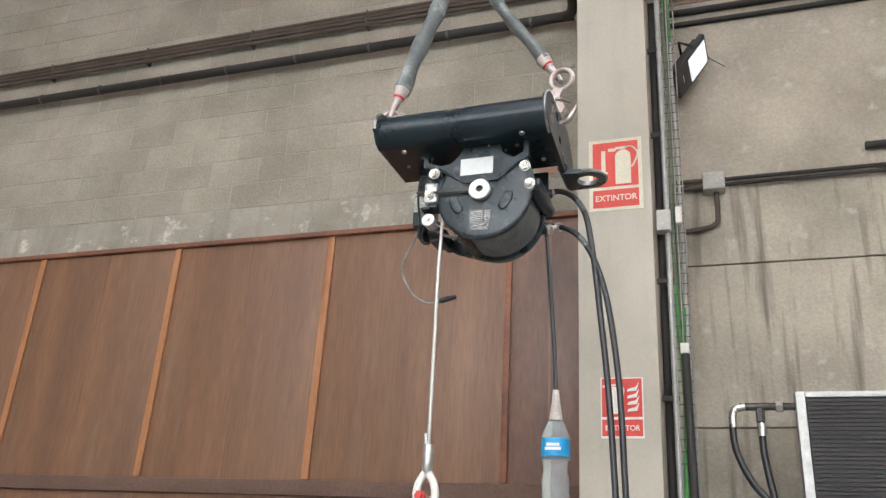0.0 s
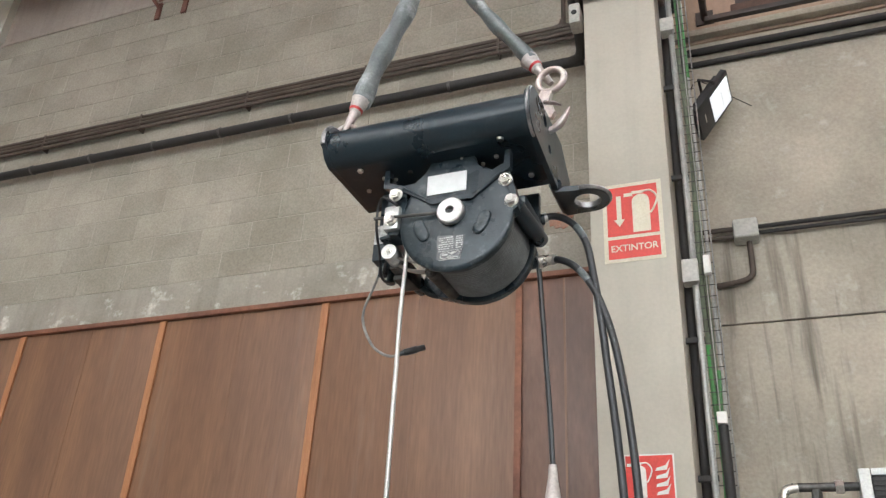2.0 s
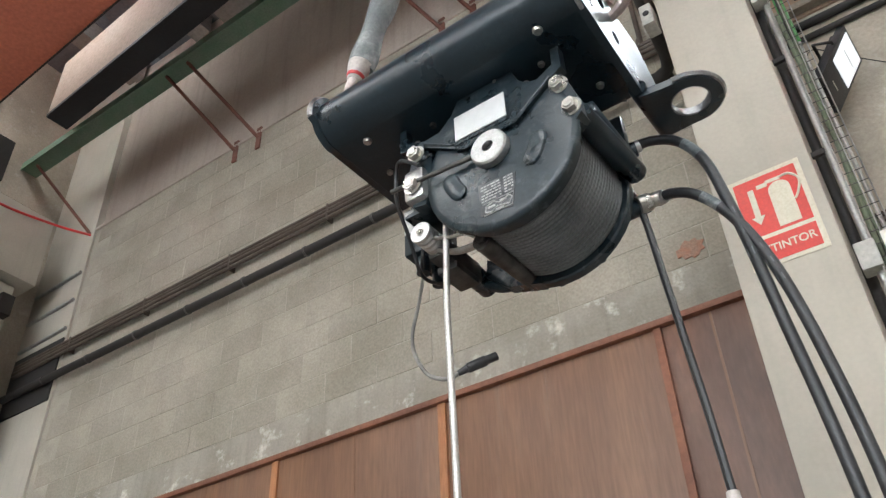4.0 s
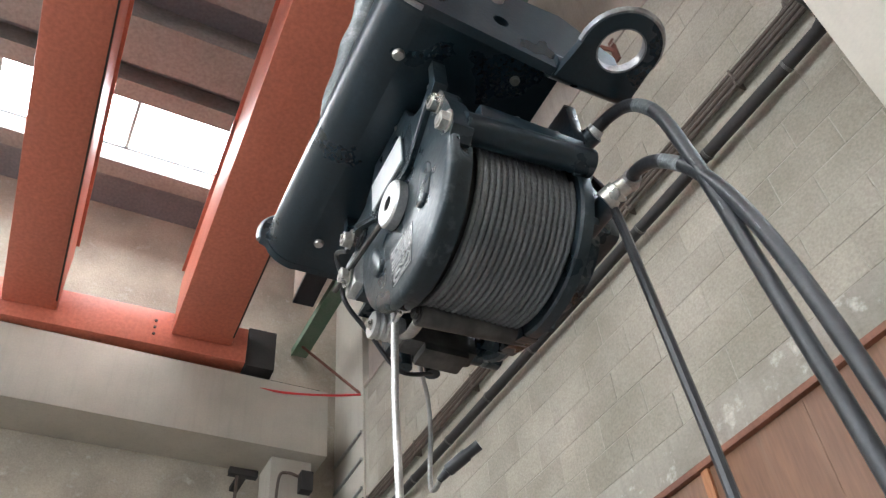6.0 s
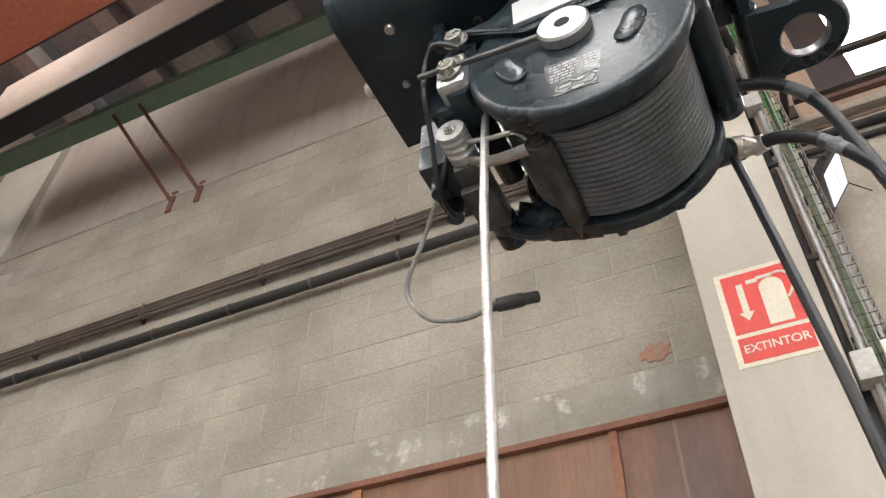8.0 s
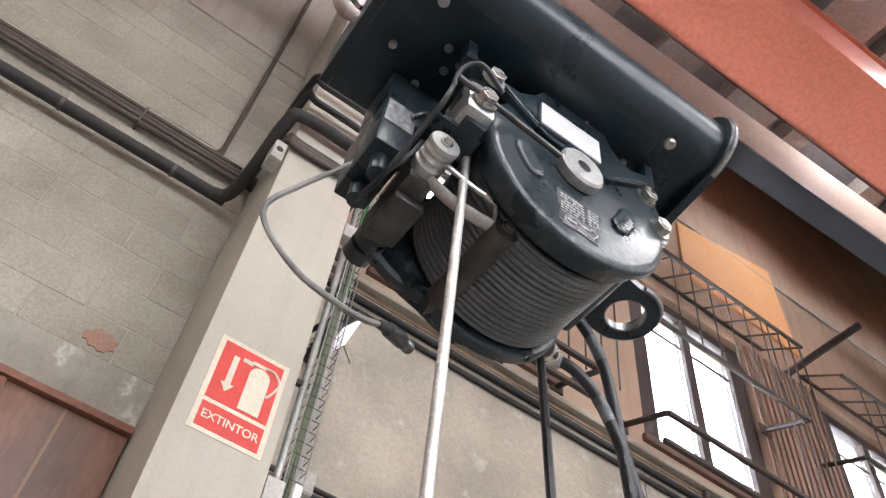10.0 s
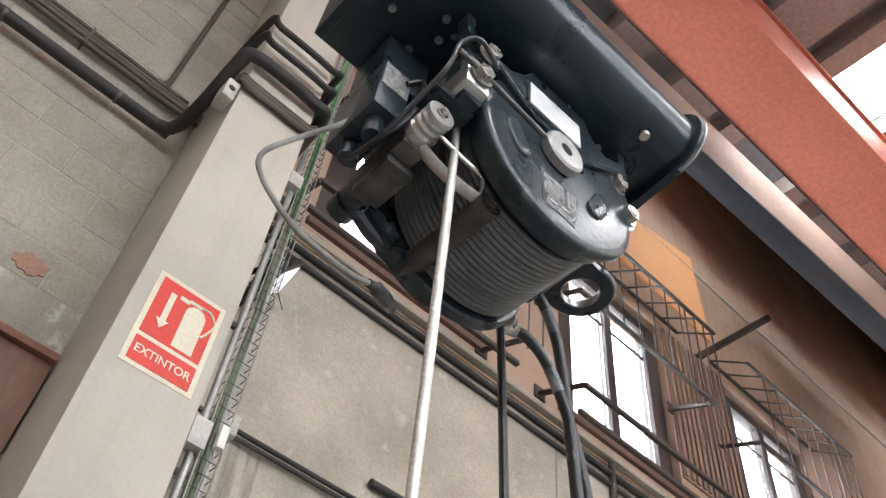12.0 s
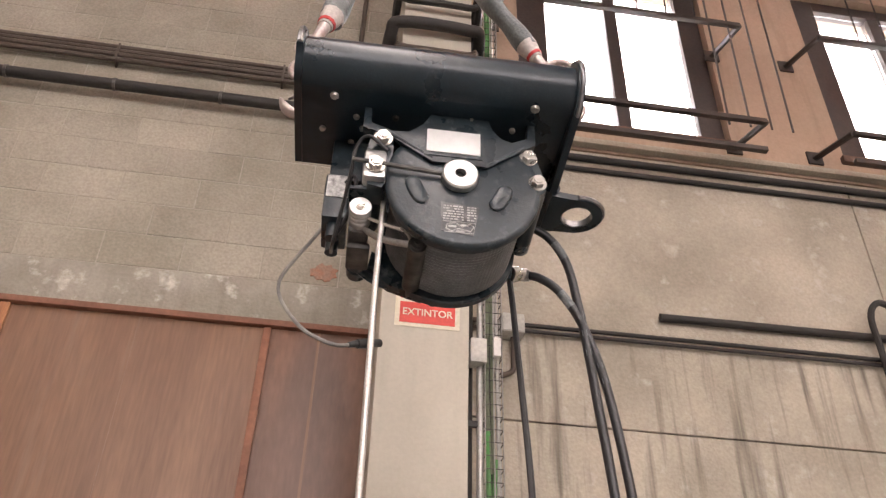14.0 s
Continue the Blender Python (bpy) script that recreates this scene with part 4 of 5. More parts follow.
def winch():
    w = thing("winch", "black hydraulic rope winch hanging from two slings", "winch", m=WINCH)
    # curved mounting channel
    x0, x1 = -0.294, 0.200
    zb, zt = 0.143, 0.247
    prof = [(0.165, zb), (-0.045, zb)] + arc(-0.045, zb + 0.052, 0.052, 270, 90, 12) + [(0.165, zt), (0.165, zb + 0.012)]
    ch = part("mounting_channel", plate(prof, x0, x1, "X"), BLACK, w)
    endp = [(0.165, zb), (-0.045, zb)] + arc(-0.045, zb + 0.052, 0.0535, 266, 200, 6) + arc(-0.045, zb + 0.052, 0.063, 192, 90, 10) + [(0.165, zt + 0.01)]
    le = part("end_plate", plate(endp, x0 - 0.014, x0 - 0.0005, "X"), BLACK, w)
    part("worn_edge", sweep([(x0 - 0.008, u, v) for u, v in arc(-0.045, zb + 0.052, 0.0632, 190, 98, 10)], 0.0058, 6), WORN, le)
    endr = [(0.25, 0.104), (0.13, 0.104), (-0.045, zb - 0.012)] + arc(-0.045, zb + 0.052, 0.064, 270, 90, 14) + [(0.17, zt + 0.012), (0.25, 0.2)]
    re = part("end_plate", plate(endr, x1 + 0.0005, x1 + 0.014, "X", holes=((0.02, 0.225, 0.016), (0.06, 0.17, 0.012))), BLACK, w)
    part("worn_edge", sweep([(x1 + 0.008, u, v) for u, v in arc(-0.045, zb + 0.052, 0.0642, 262, 98, 14)], 0.004, 6), WORN, re)
    lug = [(x1 + 0.006, 0.134), (x1 + 0.05, 0.14), (0.265, 0.141)] + arc(0.271, 0.194, 0.053, -90, 90, 14) + [(x1 + 0.05, 0.247), (x1 + 0.006, 0.249)]
    lg = part("lifting_lug", plate(lug, 0.098, 0.112, "Z", holes=((0.271, 0.194, 0.031),)), BLACK, w, "flat black lug with a big worn hole")
    part("hole_rim", lathe([(0.0305, -0.0135), (0.0325, -0.0145), (0.0335, 0.0005), (0.0305, 0.0005), (0.0305, -0.0135)], (0.271, 0.194, 0.112), "Z", 32), WORN, lg)
    part("outer_rim", sweep([(u, v, 0.105) for u, v in [(0.262, 0.1408)] + arc(0.271, 0.194, 0.0532, -88, 88, 14) + [(0.262, 0.2472)]], 0.0058, 6), WORN, lg)
    part("bend", sweep([(x1 + 0.007, 0.132, 0.118), (x1 + 0.007, 0.25, 0.118)], 0.016, 10), BLACK, w)
    # bolts in the underside
    for x, y, r, mt in ((-0.235, -0.028, 0.008, ZINC), (-0.193, 0.02, 0.006, ZINC), (-0.255, 0.06, 0.006, ZINC), (-0.18, 0.05, 0.006, ZINC), (-0.168, 0.032, 0.005, ZINC), (-0.20, 0.09, 0.006, ZINC),
                        (0.13, -0.052, 0.0085, ZINC), (0.10, 0.01, 0.006, ZINC), (0.06, 0.03, 0.005, ZINC), (-0.12, 0.012, 0.006, DIRTYSTEEL), (0.155, 0.11, 0.007, ZINC), (0.02, -0.005, 0.004, ZINC)):
        bm = lathe([(0.0005, -0.006), (r * 0.8, -0.006), (r, -0.003), (r, 0.0), (0.0005, 0.0)], (x, y, zb), "Z", 14)
        part("channel_bolt", bm, mt, w)
    lb = bmesh.new()
    rnd = random.Random(3)
    for xa, xb, a0, a1 in ((-0.125, -0.062, 138, 139.5), (-0.12, -0.05, 150, 151), (-0.125, -0.121, 139, 150), (-0.1, -0.03, 128, 132), (-0.05, -0.035, 132, 146), (-0.09, -0.06, 142, 146), (-0.035, -0.012, 124, 128)):
        for k in range(5):
            u, v = xa + (xb - xa) * k / 5, xa + (xb - xa) * (k + rnd.uniform(0.6, 1.0)) / 5
            b0, b1 = a0 + rnd.uniform(-1, 0.5), a1 + rnd.uniform(-0.5, 1)
            ring = [(x, -0.045 + 0.0524 * math.cos(radians(a)), zb + 0.052 + 0.0524 * math.sin(radians(a))) for x, a in ((u, b0), (v, b0), (v, b1), (u, b1))]
            lb.faces.new([lb.verts.new(q) for q in ring])
    part("old_label", lb, CHIPPED, w, "torn label remains")
    # front flange with dome edge
    part("front_flange", lathe([(0.0005, 0.0), (0.127, 0.0), (0.1355, 0.002), (0.1385, 0.005), (0.139, 0.008), (0.139, 0.013), (0.0005, 0.013)], (0.008, 0, -0.008), "Y", 64), CAST, w)
    yoke = [(-0.178, 0.1425), (-0.178, 0.094), (-0.125, 0.077), (-0.05, 0.028), (0.05, 0.028), (0.115, 0.077), (0.139, 0.094), (0.139, 0.1425), (0.126, 0.1425), (0.124, 0.108), (0.095, 0.093), (0.075, 0.1), (0.06, 0.118), (0.052, 0.1425),
            (-0.055, 0.1425), (-0.07, 0.115), (-0.095, 0.093), (-0.125, 0.091), (-0.163, 0.106), (-0.165, 0.1425)]
    part("yoke", plate(yoke, -0.007, 0.012), CAST, w)
    for s0, s1 in (((-0.125, 0.083), (-0.05, 0.036)), ((0.118, 0.084), (0.05, 0.036))):
        part("rib", sweep([(s0[0], -0.007, s0[1]), (s1[0], -0.006, s1[1])], [0.004, 0.0015], 8), CAST, w)
    part("ear", plate([(0.105, 0.09), (0.134, 0.088), (0.152, 0.03), (0.155, -0.008), (0.14, -0.022), (0.12, -0.02)], 0.002, 0.03), CAST, w)
    part("ear", plate([(-0.12, 0.09), (-0.162, 0.078), (-0.172, 0.02), (-0.16, -0.03), (-0.135, -0.035), (-0.12, 0.0)], 0.004, 0.03), CAST, w)
    for x, y, z in ((0.126, 0.002, 0.066), (0.141, 0.002, 0.009), (-0.140, -0.012, 0.064), (-0.149, -0.012, 0.0)):
        bolt(x, y, z, 0.0125, w)
    # raised kidney pads
    for s in (-1, 1):
        ring = [(math.cos(radians(a)) * 0.0835 * s, math.sin(radians(a)) * 0.0835, wd) for a, wd in ((-5, 0.004), (-7, 0.009), (-11, 0.0125), (-17, 0.0135), (-23, 0.0135), (-29, 0.0135), (-35, 0.0135), (-41, 0.0125), (-45, 0.009), (-47, 0.004))]
        pad = bmesh.new()
        rails = []
        for u, v, wd in ring:
            n = Vector((u, 0, v)).normalized()
            c = Vector((u, 0, v))
            rails.append([pad.verts.new(c + n * wd * f + Vector((0, y, 0))) for f, y in ((1.15, 0.001), (1, -0.003), (0.8, -0.0042), (-0.8, -0.0042), (-1, -0.003), (-1.15, 0.001))])
        for ra_, rb in zip(rails, rails[1:]):
            for k in range(5):
                pad.faces.new((ra_[k], ra_[k + 1], rb[k + 1], rb[k]))
        pad.faces.new(rails[0])
        pad.faces.new(rails[-1][::-1])
        part("pad", pad, CAST, w)
    hub = part("hub_disc", lathe([(0.010, -0.016), (0.030, -0.016), (0.033, -0.013), (0.033, -0.001), (0.010, -0.001), (0.010, -0.016)], (0, 0, 0), "Y", 40), ALU, w, "turned aluminium disc")
    part("hub_bore", lathe([(0.0005, -0.006), (0.0098, -0.006), (0.0098, -0.002), (0.0005, -0.002)], (0, 0, 0), "Y", 20), RUBBER, hub)
    np_ = part("nameplate", box(-0.062, 0.036, -0.0105, -0.0072, 0.05, 0.103, 0.001), WHITEBOX, w, "blank white plate")
    part("plate_frame", box(-0.066, 0.040, -0.0085, -0.0071, 0.042, 0.107), CAST, np_)
    sk = part("data_sticker", plate([(-0.032, -0.056), (-0.03, -0.118), (0.026, -0.124), (0.036, -0.062)], -0.0008, 0.0012), CLEARFILM, w, "dark film sticker with worn white print")
    worn = random.Random(8)
    for k in range(6):
        for a0, a1 in ((-0.027, 0.008), (0.014, 0.03)):
            u = a0
            while u < a1:
                v = min(u + worn.uniform(0.003, 0.009), a1)
                if worn.random() > 0.15:
                    part("print_line", box(u, v, -0.0013, -0.0009, -0.0655 - 0.0056 * k, -0.0628 - 0.0056 * k), STICKERWHITE, sk)
                u = v + 0.0016
    part("print_drawing", sweep([(x, -0.0011, z) for x, z in ((-0.022, -0.114), (-0.02, -0.104), (-0.006, -0.1), (0.006, -0.108), (0.02, -0.1), (0.026, -0.106), (0.02, -0.116), (0.0, -0.112), (-0.012, -0.118), (-0.022, -0.114))], 0.0013, 6), STICKERWHITE, sk)
    part("print_drawing", sweep([(x, -0.0011, z) for x, z in ((-0.027, -0.098), (0.029, -0.098), (0.025, -0.12), (-0.025, -0.12))], 0.0008, 6), STICKERWHITE, sk)
    for x0_, x1_, z0_ in ((-0.018, -0.004, -0.1095), (0.004, 0.016, -0.1055), (-0.004, 0.01, -0.119)):
        part("print_block", box(x0_, x1_, -0.0013, -0.0009, z0_, z0_ + 0.004), STICKERWHITE, sk)
    # rod and bracket on the left
    part("sensor_rod", sweep([(-0.032, -0.009, 0.0), (-0.19, -0.016, 0.006)], 0.0042, 8), DIRTYSTEEL, w)
    part("rod_bracket", box(-0.17, -0.130, -0.01, 0.05, -0.024, 0.04, 0.008), ALU, w)
    part("bracket_arch", plate([(-0.19, -0.03), (-0.128, -0.03)] + arc(-0.152, -0.03, 0.022, 0, 180, 8)[1:-1] + [(-0.19, -0.025)], 0.02, 0.06), CAST, w)
    kn = part("guide_roller", lathe([(0.0005, 0.0), (0.019, 0.0), (0.020, 0.003), (0.020, 0.006), (0.016, 0.008), (0.0195, 0.012), (0.0195, 0.016), (0.016, 0.018), (0.0195, 0.022), (0.0195, 0.027), (0.016, 0.029), (0.0195, 0.033), (0.0195, 0.045), (0.0005, 0.045)], (-0.168, 0.03, -0.06), "Y", 28), ALU, w, "ribbed aluminium guide roller")
    bolt(-0.168, 0.03, -0.06, 0.006, kn, out=0.006)
    part("roller_arm", box(-0.186, -0.15, 0.074, 0.19, -0.085, -0.045, 0.008), DIRTYSTEEL, w)
    part("guide_block", box(-0.186, -0.145, 0.1, 0.17, -0.10, -0.086, 0.004), DIRTYSTEEL, w)
    part("end_knob", lathe([(0.0005, 0.0), (0.02, 0.0), (0.02, 0.016), (0.015, 0.018), (0.015, 0.022), (0.02, 0.024), (0.02, 0.045), (0.0005, 0.045)], (-0.165, 0.185, -0.066), "Y", 24), CAST, w)
    part("lever", sweep(smoothed([(-0.16, 0.075, -0.075), (-0.13, 0.07, -0.095), (-0.1, 0.065, -0.105), (-0.065, 0.06, -0.11)], 5), 0.009, 8, flat=0.5), ALU, w)
    part("spring_wire", sweep(smoothed([(-0.155, 0.05, -0.068), (-0.12, 0.045, -0.085), (-0.09, 0.042, -0.095), (-0.078, 0.055, -0.1), (-0.08, 0.07, -0.11)], 5), 0.0032, 8), ZINC, w)
    part("back_lever", sweep(smoothed([(-0.16, 0.205, -0.075), (-0.12, 0.205, -0.10), (-0.07, 0.2, -0.108)], 5), 0.009, 8), CAST, w)
    # switch box
    sb = part("switch_box", box(-0.236, -0.19, 0.075, 0.175, -0.055, 0.045, 0.005), CAST, w, "black limit switch box")
    part("box_label", box(-0.233, -0.193, 0.0735, 0.0748, -0.01, 0.04), LABEL, sb)
    part("gland", lathe([(0.0005, 0.0), (0.012, 0.0), (0.012, 0.03), (0.0005, 0.03)], (-0.214, 0.1, -0.085), "Z", 12), CAST, sb)
    part("gland", lathe([(0.0005, 0.0), (0.012, 0.0), (0.012, 0.03), (0.0005, 0.03)], (-0.214, 0.145, -0.085), "Z", 12), CAST, sb)
    part("mount", box(-0.232, -0.16, 0.09, 0.165, 0.0455, 0.1425, 0.004), CAST, sb)
    part("wire_loop", sweep(smoothed([(-0.2, 0.07, 0.02), (-0.185, 0.06, 0.03), (-0.18, 0.058, 0.0), (-0.185, 0.065, -0.04), (-0.2, 0.08, -0.075), (-0.214, 0.1, -0.082)], 6), 0.004, 8), RUBBER, sb)
    part("wire_loop", sweep(smoothed([(-0.13, -0.02, 0.03), (-0.165, -0.024, 0.055), (-0.185, -0.01, 0.04), (-0.19, 0.0, -0.01), (-0.198, 0.04, -0.05), (-0.21, 0.09, -0.095), (-0.214, 0.145, -0.083)], 6), 0.0035, 8), RUBBER, sb)
    # ties between the flanges
    part("tie_bar", sweep([(-0.064, 0.05, -0.116), (-0.062, 0.215, -0.108)], 0.0165, 16), DIRTYSTEEL, w)
    bolt(-0.064, 0.05, -0.116, 0.009, w, DIRTYSTEEL, out=0.006)
    part("tie_bar", sweep([(0.142, 0.022, 0.01), (0.15, 0.205, 0.014)], 0.02, 16), BLACK, w)
    part("tie_bar", sweep([(-0.15, 0.03, 0.03), (-0.15, 0.2, 0.03)], 0.018, 16), CAST, w)
    for y in (0.1, 0.125, 0.16):
        part("cover_bolt", lathe([(0.0005, 0.0), (0.007, 0.0), (0.007, 0.008), (0.0005, 0.008)], (0.15, y, 0.045), "Z", 8), ZINC, w)
    part("cover_rib", box(0.118, 0.162, 0.04, 0.2, 0.02, 0.045, 0.006), BLACK, w)
    # drum and rope
    part("drum_flange", lathe([(0.02, 0.0135), (0.1305, 0.0135), (0.1305, 0.036), (0.1, 0.038)], (0.006, 0, -0.006), "Y", 64), CAST, w)
    part("drum", lathe([(0.10, 0.04), (0.10, 0.19)], (0.006, 0, -0.006), "Y", 48), DIRTYSTEEL, w)
    turns, n = 17, 40
    helix = []
    for k in range(turns * n + 1):
        a = 2 * math.pi * k / n
        helix.append((0.119 * math.cos(a) + 0.006, 0.0445 + 0.00835 * k / n, 0.119 * math.sin(a) - 0.006))
    part("wound_rope", sweep(helix, 0.0044, 8, uv_len=0.012), ROPE, w, "grey steel rope wound in even turns")
    part("back_flange", lathe([(0.02, 0.192), (0.131, 0.192), (0.134, 0.195), (0.134, 0.21), (0.12, 0.216), (0.02, 0.216)], (0.004, 0, -0.005), "Y", 64), CAST, w)
    part("gear_housing", lathe([(0.0005, 0.265), (0.07, 0.265), (0.085, 0.258), (0.09, 0.225), (0.112, 0.22), (0.114, 0.2165)], (0, 0, 0.0), "Y", 48), CAST, w)
    for k in range(10):
        a = radians(36 * k + 10)
        part("housing_bolt", lathe([(0.0005, 0.0), (0.009, 0.0), (0.009, 0.012), (0.0005, 0.012)], (0.124 * math.cos(a), 0.211, 0.124 * math.sin(a)), "Y", 6), CAST, w)
    part("motor", box(-0.03, 0.09, 0.22, 0.29, -0.035, 0.09, 0.015), CAST, w)
    part("rear_arm", box(-0.15, -0.1, 0.193, 0.212, 0.06, 0.1425, 0.004), CAST, w)
    part("rear_arm", box(0.1, 0.15, 0.193, 0.212, 0.05, 0.1425, 0.004), CAST, w)
    part("rear_foot", plate([(-0.09, -0.07), (-0.14, -0.04), (-0.145, -0.075), (-0.105, -0.112), (-0.04, -0.132), (-0.04, -0.11)], 0.19, 0.214), CAST, w)
    part("port", rod((0.08, 0.235, -0.03), (0.15, 0.235, -0.03), 0.016, 14), CAST, w)
    fit_ = part("hose_fitting", sweep([(0.135, 0.226, -0.036), (0.152, 0.236, -0.028), (0.153, 0.2365, -0.0275), (0.172, 0.25, -0.018)], [0.016, 0.016, 0.0125, 0.0125], 14), ZINC, w)
    part("hose_fitting", sweep([(0.10, 0.21, 0.075), (0.155, 0.225, 0.082)], 0.014, 12), CAST, w)
    return w


W = winch()
SHAPE["m"] = Matrix.Identity(4)


def rope_and_hook():
    """Rope end with ferrule, thimble, shackle and swivel, hanging from the drum."""
    r = thing("winch_rope", "silver steel winch rope with ferrule and a red swivel", "rope")
    x, y, zf = -0.684, 2.01, 1.885
    part("rope", sweep([(-0.684, 2.02, 2.66), (-0.686, 2.015, 2.56), (-0.688, y, 2.4), (x, y, zf - 0.02)], 0.0055, 10, uv_len=0.012), BRIGHTROPE, r)
    part("ferrule", lathe([(0.0005, -0.075), (0.012, -0.075), (0.0145, -0.07), (0.0145, -0.005), (0.011, 0.0), (0.0005, 0.0)], (x, y, zf), "Z", 20), ALU, r)
    part("rope_tail", rod((x - 0.008, y, zf - 0.01), (x - 0.010, y, zf + 0.03), 0.005, 8), BRIGHTROPE, r)
    loop = smoothed([(x, y, zf - 0.07), (x - 0.02, y, zf - 0.1), (x - 0.026, y, zf - 0.135), (x - 0.014, y, zf - 0.16), (x, y, zf - 0.167), (x + 0.014, y, zf - 0.16), (x + 0.026, y, zf - 0.135), (x + 0.02, y, zf - 0.1), (x, y, zf - 0.07)], 6)
    part("thimble", sweep(loop, 0.011, 10), PURE, r, "white-grey thimble")
    zs = zf - 0.14
    part("shackle_pin", sweep([(x, y - 0.045, zs), (x, y + 0.04, zs)], 0.008, 10), ZINC, r)
    nut = plate(arc(x, zs, 0.015, 0, 360, 6)[:-1], y - 0.05, y - 0.034)
    lathe([(0.0005, -0.012), (0.009, -0.012), (0.009, 0.0), (0.0005, 0.0)], (x, y - 0.05, zs), "Y", 14, nut)
    part("pin_nut", nut, REDPAINT, r)
    bow = smoothed([(x, y - 0.026, zs), (x, y - 0.03, zs - 0.05), (x, y - 0.018, zs - 0.08), (x, y, zs - 0.09), (x, y + 0.018, zs - 0.08), (x, y + 0.03, zs - 0.05), (x, y + 0.026, zs)], 6)
    part("shackle_bow", sweep(bow, 0.0085, 12), ALU, r)
    zr = zs - 0.125
    ring = [(x + 0.034 * math.cos(a) * (1 if abs(math.cos(a)) < 0.8 else 1), y, zr + 0.05 * math.sin(a)) for a in (2 * math.pi * k / 40 for k in range(41))]
    part("swivel_eye", sweep(ring, 0.012, 12, caps=False, flat=1.3), REDPAINT, r, "red swivel eye")
    part("swivel_nut", lathe([(0.0005, 0.0), (0.022, 0.0), (0.022, 0.016), (0.016, 0.026), (0.0005, 0.026)], (x, y, zr - 0.04), "Z", 12), REDPAINT, r)
    hook = smoothed([(x, y, zr - 0.06), (x, y, zr - 0.11), (x + 0.03, y, zr - 0.15), (x + 0.035, y, zr - 0.2), (x, y, zr - 0.235), (x - 0.04, y, zr - 0.21), (x - 0.045, y, zr - 0.17)], 6)
    part("hook", sweep(hook, [0.016] * (len(hook) - 8) + [0.016 - 0.0012 * k for k in range(8)], 12), REDPAINT, r)


rope_and_hook()


def sling(name_side, base, top, tag):
    s = thing("lifting_sling", tag, "sling", "slings")
    base, top = Vector(base), Vector(top)
    d = (top - base)
    u = d.normalized()
    pts, rad = [], []
    for k in range(22):
        t = k / 21
        wob = Vector((0.004 * math.sin(9 * t + (1 if name_side else 3)), 0.004 * math.cos(7 * t), 0))
        pts.append(base + u * 0.095 + (d - u * 0.095) * t + wob)
        rad.append(0.027 + 0.003 * math.sin(23 * t))
    part("sleeve", sweep(pts, rad, 14, flat=0.72), FABRIC, s, "grey padded sleeve")
    part("tape", sweep([base + u * 0.06, base + u * 0.075, base + u * 0.105], [0.015, 0.019, 0.0255], 12), TAPE, s)
    part("red_tape", sweep([base + u * 0.066, base + u * 0.073], [0.0178, 0.0195], 12), REDPAINT, s)
    part("link", sweep([base - u * 0.005, base + u * 0.02, base + u * 0.064], [0.008, 0.011, 0.0135], 10), HOOKMETAL, s, "grimy steel swivel")
    if not name_side:
        ring = [base + Vector((0.03 * math.cos(a), 0.004, 0.03 * math.sin(a) - 0.012)) for a in (2 * math.pi * k / 24 for k in range(25))]
        part("ring", sweep(ring, 0.0065, 8, caps=False), HOOKMETAL, s)
    return s


def sling_hook(m, tag):
    """Self-locking hook: an eye at the top, a shank, and a bill that passes through the end plate."""
    h = thing("sling_hook", tag, "hook", "sling hooks", m=m)
    eye = [(0.035 * math.cos(a), 0, 0.135 + 0.035 * math.sin(a)) for a in (2 * math.pi * k / 28 for k in range(29))]
    part("eye", sweep(eye, 0.0085, 10, caps=False), HOOKMETAL, h)
    part("shank", plate([(-0.026, 0.104), (0.006, 0.101), (-0.004, 0.07), (0.012, 0.03), (0.002, 0.012), (-0.02, 0.03), (-0.028, -0.006), (-0.05, -0.002), (-0.046, 0.05)], -0.0075, 0.0075), HOOKMETAL, h)
    bill = smoothed([(-0.04, 0, 0.01), (-0.036, 0, -0.012), (-0.012, 0, -0.022), (0.016, 0, -0.014), (0.036, 0, 0.008), (0.048, 0, 0.036)], 6)
    part("bill", sweep(bill, [0.0125] * (len(bill) - 14) + [0.0135, 0.014, 0.0145, 0.0145, 0.014, 0.0135, 0.013, 0.012, 0.011, 0.0095, 0.008, 0.006, 0.004, 0.0015], 12, flat=0.7), HOOKMETAL, h)
    part("latch", sweep([(-0.012, -0.009, 0.06), (0.012, -0.009, 0.052), (0.03, -0.009, 0.04)], [0.007, 0.008, 0.004], 8, flat=0.5), HOOKMETAL, h)
    part("latch_pin", rod((-0.012, -0.012, 0.062), (-0.012, 0.012, 0.062), 0.005, 10), DIRTYSTEEL, h)


sling(0, (-0.852, 1.93, 2.895), (-0.685, 2.0, 3.52), "grey sleeved lifting sling with taped end on the winch channel")
sling(1, (-0.335, 2.05, 3.025), (-0.655, 2.03, 3.53), "grey sleeved lifting sling with taped end on the winch end plate")
sling_hook(pose(-0.325, 2.022, 2.873, 0, 0, -8), "worn steel hook through the winch end plate")
sling_hook(pose(-0.873, 2.05, 2.83, 0, 0, 170) @ Matrix.Scale(0.85, 4), "worn steel hook on the winch channel end")

